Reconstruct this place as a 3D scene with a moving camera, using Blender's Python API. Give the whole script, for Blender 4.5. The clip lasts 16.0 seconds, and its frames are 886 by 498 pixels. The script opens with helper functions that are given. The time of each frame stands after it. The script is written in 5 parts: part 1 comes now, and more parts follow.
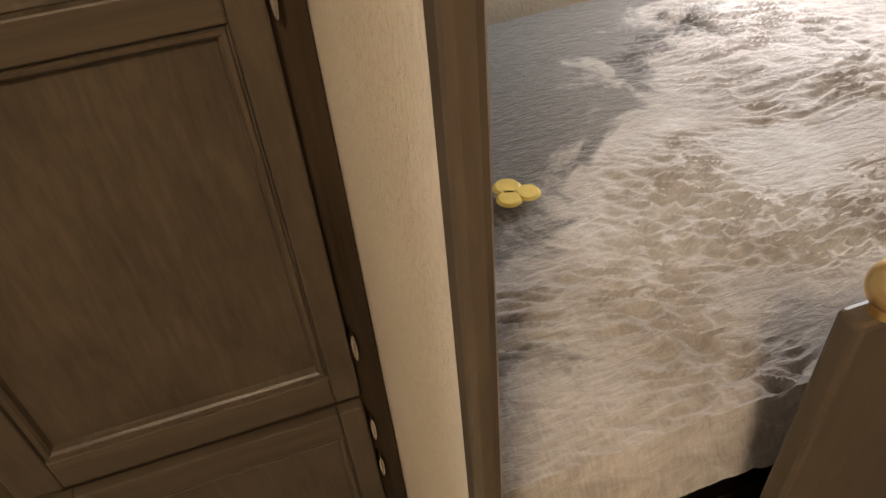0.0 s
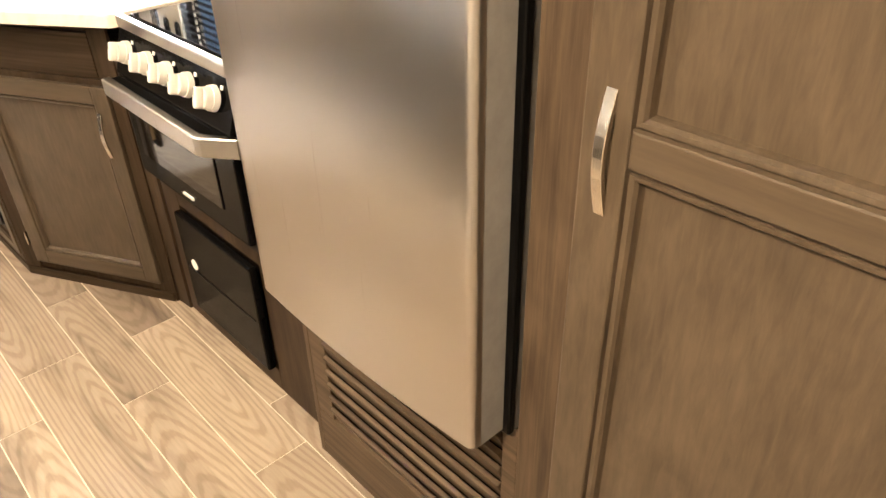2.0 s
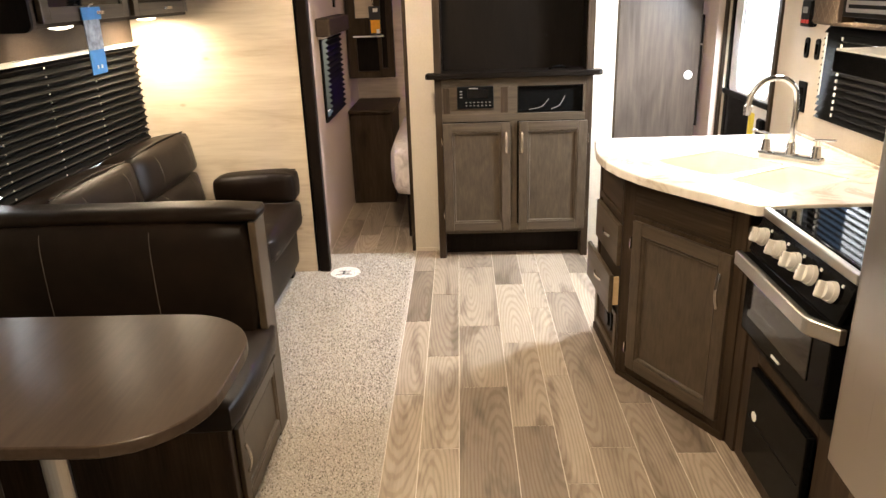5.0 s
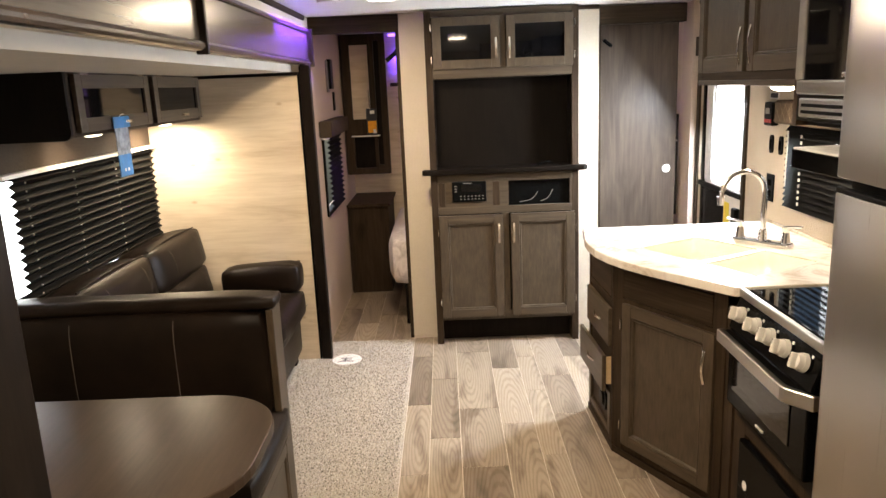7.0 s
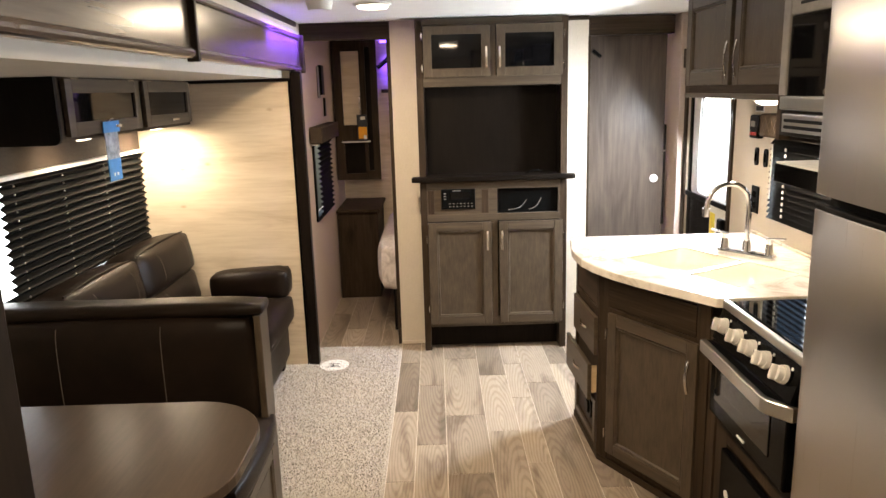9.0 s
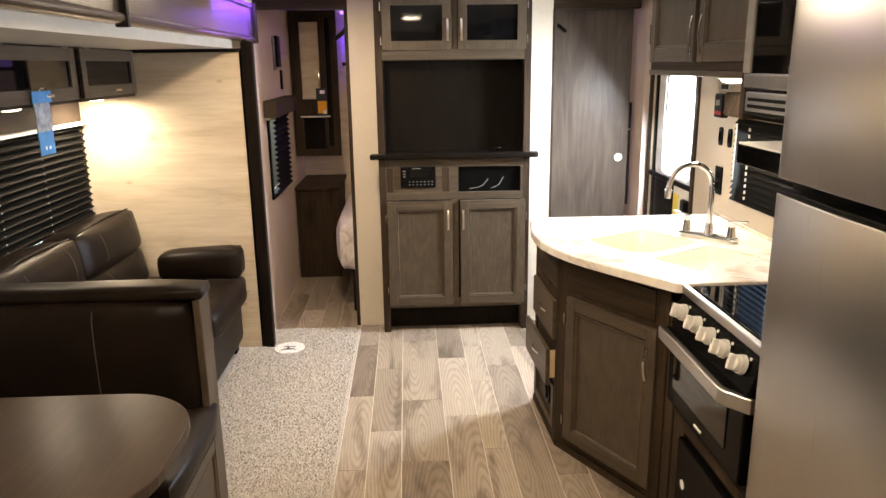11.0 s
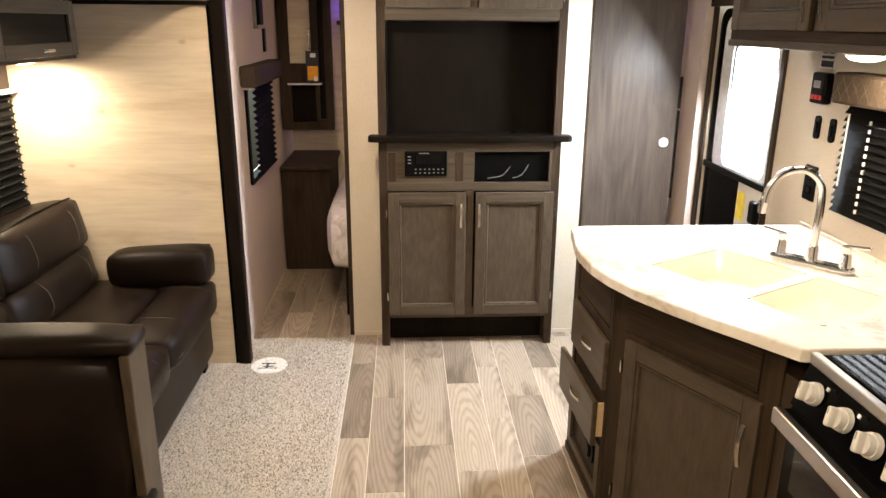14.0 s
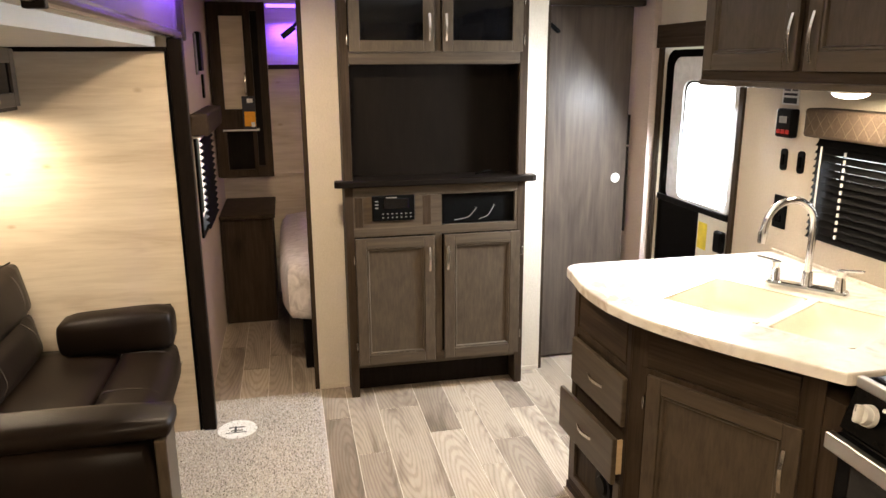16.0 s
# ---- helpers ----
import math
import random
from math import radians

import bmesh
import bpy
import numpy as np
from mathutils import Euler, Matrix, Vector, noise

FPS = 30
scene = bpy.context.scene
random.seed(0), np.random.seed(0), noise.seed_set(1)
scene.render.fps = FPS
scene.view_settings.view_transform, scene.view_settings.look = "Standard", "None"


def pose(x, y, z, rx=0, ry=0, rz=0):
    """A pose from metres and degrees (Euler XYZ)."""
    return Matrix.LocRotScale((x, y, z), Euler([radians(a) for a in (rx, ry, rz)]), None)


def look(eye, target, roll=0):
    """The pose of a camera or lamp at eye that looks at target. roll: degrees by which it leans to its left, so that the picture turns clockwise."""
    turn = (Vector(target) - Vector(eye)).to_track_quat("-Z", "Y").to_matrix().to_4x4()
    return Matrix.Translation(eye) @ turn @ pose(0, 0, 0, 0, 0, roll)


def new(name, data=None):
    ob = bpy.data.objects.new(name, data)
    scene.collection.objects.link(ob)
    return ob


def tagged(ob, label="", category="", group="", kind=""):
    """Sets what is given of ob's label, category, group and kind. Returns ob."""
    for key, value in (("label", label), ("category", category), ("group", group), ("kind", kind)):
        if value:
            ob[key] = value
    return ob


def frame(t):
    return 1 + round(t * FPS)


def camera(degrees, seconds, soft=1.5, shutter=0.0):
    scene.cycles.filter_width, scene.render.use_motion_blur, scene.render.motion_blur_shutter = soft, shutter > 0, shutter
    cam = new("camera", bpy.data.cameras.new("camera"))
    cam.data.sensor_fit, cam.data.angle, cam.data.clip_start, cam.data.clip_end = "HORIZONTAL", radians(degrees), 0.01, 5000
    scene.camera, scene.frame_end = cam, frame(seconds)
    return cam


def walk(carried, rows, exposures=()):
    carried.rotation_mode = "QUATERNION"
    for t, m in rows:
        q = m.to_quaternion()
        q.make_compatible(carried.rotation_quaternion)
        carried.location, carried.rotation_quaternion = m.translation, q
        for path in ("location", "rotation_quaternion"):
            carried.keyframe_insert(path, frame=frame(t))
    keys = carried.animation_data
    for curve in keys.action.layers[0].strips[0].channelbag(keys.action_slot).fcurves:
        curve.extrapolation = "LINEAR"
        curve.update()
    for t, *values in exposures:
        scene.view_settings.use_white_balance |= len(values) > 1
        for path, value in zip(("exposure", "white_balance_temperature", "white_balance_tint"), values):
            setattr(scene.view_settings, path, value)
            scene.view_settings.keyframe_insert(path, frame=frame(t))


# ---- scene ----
# Camera and walk
cam = camera(63.0, 16.0)
PATH = [
    (0, (0.238, 0.059, 1.307), (0.627, 1.502, -0.023), -5.5),
    (0.5, (0.209, 0.082, 1.306), (0.157, 1.645, 0.059), -4.4),
    (1, (0.202, 0.129, 1.326), (-0.242, 1.666, 0.127), -3.1),
    (1.5, (0.231, 0.155, 1.335), (-0.681, 1.53, 0.206), -1.4),
    (2, (0.207, 0.154, 1.356), (-1.025, 1.286, 0.26), -1.3),
    (2.5, (0.21, 0.09, 1.387), (-1.27, 1.005, 0.4), -0.5),
    (3, (0.246, 0.058, 1.403), (-1.378, 0.703, 0.43), 0.9),
    (3.5, (0.318, -0.021, 1.432), (-1.393, 0.472, 0.522), -0.9),
    (4, (0.381, -0.092, 1.479), (-1.409, 0.106, 0.609), -3.4),
    (4.5, (0.445, -0.112, 1.514), (-1.393, -0.086, 0.725), -2.8),
    (5, (0.524, -0.138, 1.552), (-1.356, -0.197, 0.872), -1.9),
    (7.5, (0.737, -0.191, 1.607), (-1.217, -0.197, 1.18), -2.4),
    (8, (0.741, -0.187, 1.618), (-1.213, -0.191, 1.192), -2.1),
    (10.5, (0.693, -0.147, 1.607), (-1.251, -0.092, 1.142), -1.0),
    (11, (0.619, -0.113, 1.605), (-1.317, -0.023, 1.109), -0.8),
    (11.5, (0.49, -0.09, 1.614), (-1.435, 0.073, 1.098), -0.1),
    (12, (0.365, -0.068, 1.611), (-1.557, 0.104, 1.084), -0.2),
    (12.5, (0.26, -0.065, 1.603), (-1.661, 0.065, 1.06), -0.4),
    (13, (0.104, -0.095, 1.61), (-1.812, -0.024, 1.04), -0.6),
    (13.5, (-0.042, -0.129, 1.612), (-1.956, -0.095, 1.035), -0.5),
    (14, (-0.123, -0.161, 1.613), (-2.03, -0.057, 1.018), 0.4),
    (14.5, (-0.188, -0.264, 1.618), (-2.086, -0.027, 1.033), 1.8),
    (15, (-0.216, -0.396, 1.625), (-2.118, -0.096, 1.086), 1.4),
    (15.5, (-0.229, -0.49, 1.627), (-2.13, -0.139, 1.114), 0.4),
    (16, (-0.235, -0.54, 1.626), (-2.13, -0.132, 1.131), -0.3),
]
walk(cam, [(t, look(eye, target, roll)) for t, eye, target, roll in PATH],
     [(0.0, -0.45), (0.5, 0.5), (1.0, 1.0), (1.5, 1.4), (2.0, 1.4), (2.5, 1.25), (3.5, 0.78), (5.0, 0.3), (7.5, 0.15), (13.0, 0.13), (16.0, 0.05)])

# ---------------------------------------------------------------- light
world = bpy.data.worlds.new("daylight")
scene.world = world
world.use_nodes = True
wn = world.node_tree.nodes
sky = wn.new("ShaderNodeTexSky")
sky.sky_type, sky.sun_disc = "NISHITA", False
sky.sun_elevation, sky.sun_rotation = radians(40), radians(20)
world.node_tree.links.new(sky.outputs[0], wn["Background"].inputs[0])
wn["Background"].inputs[1].default_value = 0.1


def area_light(name, where, target, power, colour, size, size_y=0.0, spread=180):
    data = bpy.data.lights.new(name, "AREA")
    data.energy, data.color, data.size = power, colour, size
    data.spread = radians(spread)
    if size_y:
        data.shape, data.size_y = "RECTANGLE", size_y
    else:
        data.shape = "DISK"
    ob = new(name, data)
    ob.matrix_world = look(where, target)
    return ob


WARM = (1.0, 0.785, 0.535)
DAY = (0.85, 0.92, 1.0)
PURPLE = (0.15, 0.05, 1.0)
area_light("door_window_daylight", (-3.23, 1.44, 1.26), (-3.05, 0.0, 0.35), 305, DAY, 0.24, 0.54, 172)
area_light("ceiling_lamp_kitchen", (-1.35, -0.05, 1.985), (-1.35, -0.05, 0), 13, WARM, 0.16)
area_light("ceiling_lamp_lounge", (-2.84, -0.46, 1.985), (-2.84, -0.46, 0), 22, WARM, 0.16)
# Unseen lamp, added to brighten the pantry and refrigerator side.
area_light("rear_fill_lamp", (-0.05, -0.44, 1.985), (-0.05, -0.44, 0), 32, WARM, 0.16)
area_light("sofa_lamp", (-3.22, -1.70, 1.446), (-3.22, -1.70, 0), 14, (1.0, 0.80, 0.55), 0.09)
area_light("sofa_lamp_b", (-2.40, -1.70, 1.446), (-2.40, -1.70, 0), 4.0, (1.0, 0.80, 0.55), 0.09)
area_light("counter_lamp", (-2.16, 1.14, 1.508), (-2.16, 1.14, 0), 6, (1.0, 0.82, 0.58), 0.10)
area_light("accent_strip_bedroom", (-5.40, 0.1, 1.985), (-5.50, 0.1, 1.82), 8, PURPLE, 1.4, 0.02, 45)
area_light("accent_strip_slide", (-3.20, -0.885, 1.985), (-3.20, -0.972, 1.885), 19, PURPLE, 0.80, 0.03, 62)
# Added cool fill for the blanket; no window or lamp is known here.
area_light("bunk_fill", (1.30, 1.27, 1.10), (0.72, 0.60, 0.69), 18, (0.97, 0.96, 0.98), 0.5, 0.3)
area_light("bedroom_lamp", (-4.6, 0.2, 1.985), (-4.6, 0.2, 0), 4.5, (1.0, 0.74, 0.48), 0.16)


# ---------------------------------------------------------------- materials
def material(name, base, rough=0.5, metal=0.0, spec=0.5):
    m = bpy.data.materials.new(name)
    m.use_nodes = True
    b = m.node_tree.nodes["Principled BSDF"]
    b.inputs["Base Color"].default_value = (*base, 1)
    b.inputs["Roughness"].default_value = rough
    b.inputs["Metallic"].default_value = metal
    b.inputs["Specular IOR Level"].default_value = spec
    return m, m.node_tree.nodes, m.node_tree.links, b


def coords(nodes, links, scale, rotate=(0, 0, 0)):
    tc, mp = nodes.new("ShaderNodeTexCoord"), nodes.new("ShaderNodeMapping")
    mp.inputs["Scale"].default_value = scale
    mp.inputs["Rotation"].default_value = rotate
    links.new(tc.outputs["Object"], mp.inputs["Vector"])
    return mp.outputs["Vector"]


def noise_node(nodes, links, vec, scale, detail=4, rough=0.6, distortion=0.0):
    n = nodes.new("ShaderNodeTexNoise")
    n.inputs["Scale"].default_value, n.inputs["Detail"].default_value = scale, detail
    n.inputs["Roughness"].default_value, n.inputs["Distortion"].default_value = rough, distortion
    links.new(vec, n.inputs["Vector"])
    return n.outputs["Fac"]


def ramp(nodes, links, fac, stops):
    r = nodes.new("ShaderNodeValToRGB")
    e = r.color_ramp.elements
    while len(e) < len(stops):
        e.new(0.5)
    for k, (p, c) in zip(e, stops):
        k.position, k.color = p, (*c, 1)
    links.new(fac, r.inputs["Fac"])
    return r.outputs["Color"]


def mixed(nodes, links, fac, a, b, mode="MIX"):
    m = nodes.new("ShaderNodeMix")
    m.data_type, m.blend_type = "RGBA", mode
    for sock, v in ((m.inputs[0], fac), (m.inputs[6], a), (m.inputs[7], b)):
        if isinstance(v, (int, float)):
            sock.default_value = v
        elif isinstance(v, tuple):
            sock.default_value = (*v, 1)
        else:
            links.new(v, sock)
    return m.outputs[2]


def bumped(nodes, links, bsdf, height, strength, distance=0.002):
    b = nodes.new("ShaderNodeBump")
    b.inputs["Strength"].default_value, b.inputs["Distance"].default_value = strength, distance
    links.new(height, b.inputs["Height"])
    links.new(b.outputs["Normal"], bsdf.inputs["Normal"])


def wood(name, dark, light, grain=(40, 40, 2.2), rough=0.45, strength=0.25, per_object=0.0, mottle=0.5):
    m, n, l, b = material(name, light, rough, 0.0, 0.12)
    v = coords(n, l, grain)
    fine = noise_node(n, l, v, 3.0, 6, 0.65, 0.4)
    broad = noise_node(n, l, coords(n, l, (grain[0] * 0.12, grain[1] * 0.12, grain[2] * 0.5)), 3.0, 3, 0.5, 0.8)
    col = ramp(n, l, fine, [(0.30, dark), (0.72, light)])
    mid = tuple((p + q) / 2 for p, q in zip(dark, light))
    col = mixed(n, l, mottle, col, ramp(n, l, broad, [(0.3, dark), (0.5, mid), (0.7, light)]))
    if per_object:
        info = n.new("ShaderNodeObjectInfo")
        hsv = n.new("ShaderNodeHueSaturation")
        mr = n.new("ShaderNodeMapRange")
        mr.inputs["To Min"].default_value, mr.inputs["To Max"].default_value = 1 - per_object, 1 + per_object
        l.new(info.outputs["Random"], mr.inputs["Value"])
        l.new(mr.outputs[0], hsv.inputs["Value"])
        l.new(col, hsv.inputs["Color"])
        col = hsv.outputs["Color"]
    l.new(col, b.inputs["Base Color"])
    bumped(n, l, b, fine, strength, 0.0008)
    return m


CABINET = wood("cabinet_wood", (0.042, 0.0310, 0.0203), (0.089, 0.0665, 0.0450), (34, 34, 5.0), 0.40, 0.10, 0.0, 0.4)
CABINET_H = wood("cabinet_wood_level", (0.042, 0.0310, 0.0203), (0.089, 0.0665, 0.0450), (3.0, 3.0, 30), 0.40, 0.10, 0.0, 0.6)
FRAME = wood("rustic_plank_wood", (0.014, 0.0092, 0.0060), (0.058, 0.0395, 0.0255), (34, 34, 1.6), 0.5, 0.25, 0.0, 0.5)
FRAME_H = wood("rustic_plank_wood_level", (0.014, 0.0092, 0.0060), (0.058, 0.0395, 0.0255), (1.6, 1.6, 34), 0.5, 0.25, 0.0, 0.5)
SLIDER = wood("rustic_door_wood", (0.040, 0.030, 0.0235), (0.105, 0.081, 0.064), (22, 22, 1.1), 0.36, 0.15, 0.0, 0.6)
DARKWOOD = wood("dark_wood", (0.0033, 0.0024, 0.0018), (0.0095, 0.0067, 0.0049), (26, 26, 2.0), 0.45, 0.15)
TABLETOP = wood("table_laminate", (0.026, 0.018, 0.013), (0.050, 0.035, 0.025), (3.0, 26, 26), 0.30, 0.04)
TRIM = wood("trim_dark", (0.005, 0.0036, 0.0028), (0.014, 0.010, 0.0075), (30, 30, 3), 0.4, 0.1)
for _m, _s in ((CABINET, 0.22), (CABINET_H, 0.22), (FRAME, 0.07), (FRAME_H, 0.07), (DARKWOOD, 0.06), (TRIM, 0.05)):
    _m.node_tree.nodes["Principled BSDF"].inputs["Specular IOR Level"].default_value = _s
# FRAME's grain at about twice its value, for the refrigerator surround and pantry's left stile.
FRIDGE_WOOD = wood("paler_plank_wood", (0.029, 0.0200, 0.0136), (0.126, 0.090, 0.060), (34, 34, 1.6), 0.5, 0.25, 0.0, 0.5)
FRIDGE_WOOD_H = wood("paler_plank_wood_level", (0.029, 0.0200, 0.0136), (0.126, 0.090, 0.060), (1.6, 1.6, 34), 0.5, 0.25, 0.0, 0.5)
DRAWER_SIDE = wood("raw_pine", (0.50, 0.36, 0.20), (0.66, 0.50, 0.31), (3, 3, 40), 0.6, 0.1)


def pale_plank():
    """Pale printed panel: level grain, broad bands and scattered small knots."""
    m, n, l, b = material("pale_plank_panel", (0.62, 0.52, 0.40), 0.5, 0, 0.2)
    fine = noise_node(n, l, coords(n, l, (4.0, 4.0, 60)), 1.0, 5, 0.6, 0.4)
    band = noise_node(n, l, coords(n, l, (1.6, 1.6, 9)), 1.0, 3, 0.55, 0.7)
    vor = n.new("ShaderNodeTexVoronoi")
    vor.inputs["Scale"].default_value = 1.0
    l.new(coords(n, l, (4.5, 4.5, 8)), vor.inputs["Vector"])
    c = ramp(n, l, band, [(0.34, (0.53, 0.43, 0.315)), (0.5, (0.65, 0.55, 0.425)), (0.66, (0.71, 0.615, 0.49))])
    c = mixed(n, l, 0.30, c, ramp(n, l, fine, [(0.35, (0.50, 0.40, 0.29)), (0.6, (0.72, 0.63, 0.50))]))
    c = mixed(n, l, 0.8, c, ramp(n, l, vor.outputs["Distance"], [(0.02, (0.62, 0.54, 0.45)), (0.11, (1, 1, 1))]), "MULTIPLY")
    l.new(c, b.inputs["Base Color"])
    bumped(n, l, b, fine, 0.06, 0.0008)
    return m


PALE = pale_plank()


def wallboard():
    m, n, l, b = material("textured_wallboard", (0.60, 0.52, 0.41), 0.75)
    v = coords(n, l, (1, 1, 1))
    fine, broad = noise_node(n, l, v, 260, 3, 0.6), noise_node(n, l, v, 5, 2)
    weave = noise_node(n, l, coords(n, l, (150, 150, 110)), 1.0, 5, 0.65, 0.6)
    l.new(mixed(n, l, 0.35, ramp(n, l, broad, [(0.3, (0.53, 0.46, 0.36)), (0.7, (0.58, 0.51, 0.41))]),
                ramp(n, l, weave, [(0.3, (0.50, 0.42, 0.32)), (0.7, (0.68, 0.60, 0.49))])), b.inputs["Base Color"])
    bumped(n, l, b, weave, 0.8, 0.005)
    return m


def carpet_mat():
    m, n, l, b = material("speckled_carpet", (0.40, 0.35, 0.29), 0.95, 0, 0.1)
    v = coords(n, l, (1, 1, 1))
    speck, broad = noise_node(n, l, v, 120, 5, 0.75), noise_node(n, l, v, 9, 3)
    c = ramp(n, l, speck, [(0.34, (0.19, 0.16, 0.135)), (0.5, (0.42, 0.375, 0.325)), (0.66, (0.60, 0.56, 0.51))])
    l.new(mixed(n, l, 0.25, c, ramp(n, l, broad, [(0.3, (0.37, 0.33, 0.285)), (0.7, (0.49, 0.445, 0.395))])), b.inputs["Base Color"])
    bumped(n, l, b, speck, 0.9, 0.006)
    return m


def plank_mat():
    m, n, l, b = material("vinyl_plank", (0.3, 0.24, 0.19), 0.33, 0, 0.4)
    info = n.new("ShaderNodeObjectInfo")
    tc, add = n.new("ShaderNodeTexCoord"), n.new("ShaderNodeVectorMath")
    comb = n.new("ShaderNodeCombineXYZ")
    shift = n.new("ShaderNodeCombineXYZ")
    middle = n.new("ShaderNodeVectorMath")

    def spread_out(times, size):
        mul, fra, mr = n.new("ShaderNodeMath"), n.new("ShaderNodeMath"), n.new("ShaderNodeMapRange")
        mul.operation, fra.operation = "MULTIPLY", "FRACT"
        mul.inputs[1].default_value = times
        mr.inputs["To Min"].default_value, mr.inputs["To Max"].default_value = -size, size
        l.new(info.outputs["Random"], mul.inputs[0])
        l.new(mul.outputs[0], fra.inputs[0])
        l.new(fra.outputs[0], mr.inputs["Value"])
        return mr.outputs[0]

    for k, times in (("X", 37.0), ("Y", 53.0), ("Z", 71.0)):
        l.new(spread_out(times, 20.0), comb.inputs[k])
    l.new(spread_out(91.0, 0.45), shift.inputs["X"])
    l.new(spread_out(67.0, 0.075), shift.inputs["Y"])
    l.new(tc.outputs["Object"], add.inputs[0])
    l.new(comb.outputs[0], add.inputs[1])
    l.new(tc.outputs["Object"], middle.inputs[0])
    l.new(shift.outputs[0], middle.inputs[1])
    mp = n.new("ShaderNodeMapping")
    mp.inputs["Scale"].default_value = (1.1, 8.0, 1.0)
    l.new(middle.outputs[0], mp.inputs["Vector"])
    wave = n.new("ShaderNodeTexWave")
    wave.wave_type, wave.rings_direction = "RINGS", "Z"
    wave.inputs["Scale"].default_value, wave.inputs["Distortion"].default_value = 3.2, 3.0
    wave.inputs["Detail"].default_value, wave.inputs["Detail Scale"].default_value = 3.0, 1.6
    l.new(mp.outputs[0], wave.inputs["Vector"])
    mp2 = n.new("ShaderNodeMapping")
    mp2.inputs["Scale"].default_value = (3.4, 34, 1)
    l.new(add.outputs[0], mp2.inputs["Vector"])
    fine = noise_node(n, l, mp2.outputs[0], 3.0, 5, 0.65)
    mp3 = n.new("ShaderNodeMapping")
    mp3.inputs["Scale"].default_value = (1.2, 6, 1)
    l.new(add.outputs[0], mp3.inputs["Vector"])
    broad = noise_node(n, l, mp3.outputs[0], 1.6, 3, 0.6, 0.6)
    tone = ramp(n, l, info.outputs["Random"], [(0.0, (0.225, 0.180, 0.139)), (0.22, (0.34, 0.277, 0.216)), (0.5, (0.46, 0.384, 0.302)), (0.7, (0.275, 0.222, 0.173)), (0.85, (0.36, 0.297, 0.232)), (1.0, (0.50, 0.42, 0.33))])
    c = mixed(n, l, 0.6, tone, ramp(n, l, wave.outputs["Fac"], [(0.12, (0.66, 0.61, 0.57)), (0.45, (0.94, 0.92, 0.90)), (0.8, (1.0, 1.0, 1.0))]), "MULTIPLY")
    c = mixed(n, l, 0.75, c, ramp(n, l, broad, [(0.34, (0.40, 0.37, 0.35)), (0.50, (0.96, 0.96, 0.96)), (0.62, (1.0, 1.0, 1.0))]), "MULTIPLY")
    c = mixed(n, l, 0.5, c, ramp(n, l, fine, [(0.3, (0.70, 0.68, 0.66)), (0.65, (1, 1, 1))]), "MULTIPLY")
    l.new(c, b.inputs["Base Color"])
    bumped(n, l, b, fine, 0.12, 0.001)
    return m


def leather():
    m, n, l, b = material("brown_leatherette", (0.045, 0.032, 0.026), 0.40, 0, 0.13)
    v = coords(n, l, (1, 1, 1))
    vor = n.new("ShaderNodeTexVoronoi")
    vor.inputs["Scale"].default_value = 330
    l.new(v, vor.inputs["Vector"])
    broad = noise_node(n, l, v, 6, 3)
    l.new(ramp(n, l, broad, [(0.3, (0.0062, 0.0039, 0.0027)), (0.7, (0.0135, 0.0085, 0.0058))]), b.inputs["Base Color"])
    bumped(n, l, b, vor.outputs["Distance"], 0.25, 0.001)
    return m


def steel(name, base, rough, along=(3, 3, 260)):
    m, n, l, b = material(name, base, rough, 1.0)
    v = coords(n, l, along)
    f = noise_node(n, l, v, 2.0, 3, 0.6)
    mr = n.new("ShaderNodeMapRange")
    mr.inputs["To Min"].default_value, mr.inputs["To Max"].default_value = rough - 0.02, rough + 0.03
    l.new(f, mr.inputs["Value"])
    l.new(mr.outputs[0], b.inputs["Roughness"])
    b.inputs["Anisotropic"].default_value = 0.2
    return m


def marble():
    m, n, l, b = material("marbled_laminate", (0.72, 0.67, 0.60), 0.24, 0, 0.5)
    v = coords(n, l, (1, 1, 1))
    a, c2 = noise_node(n, l, v, 4.2, 8, 0.62, 1.4), noise_node(n, l, v, 13, 5, 0.6, 0.6)
    c = ramp(n, l, a, [(0.38, (0.50, 0.42, 0.34)), (0.47, (0.72, 0.66, 0.58)), (0.60, (0.78, 0.73, 0.66)), (0.70, (0.60, 0.53, 0.46))])
    l.new(mixed(n, l, 0.2, c, ramp(n, l, c2, [(0.35, (0.50, 0.43, 0.36)), (0.6, (0.80, 0.76, 0.70))])), b.inputs["Base Color"])
    return m


def quilt_mat(name, a, b2, scale):
    m, n, l, b = material(name, a, 0.8, 0, 0.2)
    w = noise_node(n, l, coords(n, l, scale), 1.0, 5, 0.6, 1.2)
    l.new(ramp(n, l, w, [(0.3, a), (0.7, b2)]), b.inputs["Base Color"])
    bumped(n, l, b, w, 0.5, 0.004)
    return m


def plain(name, base, rough=0.5, metal=0.0, vary=0.12, scale=30.0, spec=0.3):
    m, n, l, b = material(name, base, rough, metal, spec)
    f = noise_node(n, l, coords(n, l, (1, 1, 1)), scale, 3)
    lo, hi = tuple(c * (1 - vary) for c in base), tuple(min(1, c * (1 + vary)) for c in base)
    l.new(ramp(n, l, f, [(0.3, lo), (0.7, hi)]), b.inputs["Base Color"])
    bumped(n, l, b, f, 0.04, 0.0005)
    return m


def glow(name, colour, strength):
    m, n, l, b = material(name, colour, 0.4)
    b.inputs["Emission Color"].default_value = (*colour, 1)
    b.inputs["Emission Strength"].default_value = strength
    return m


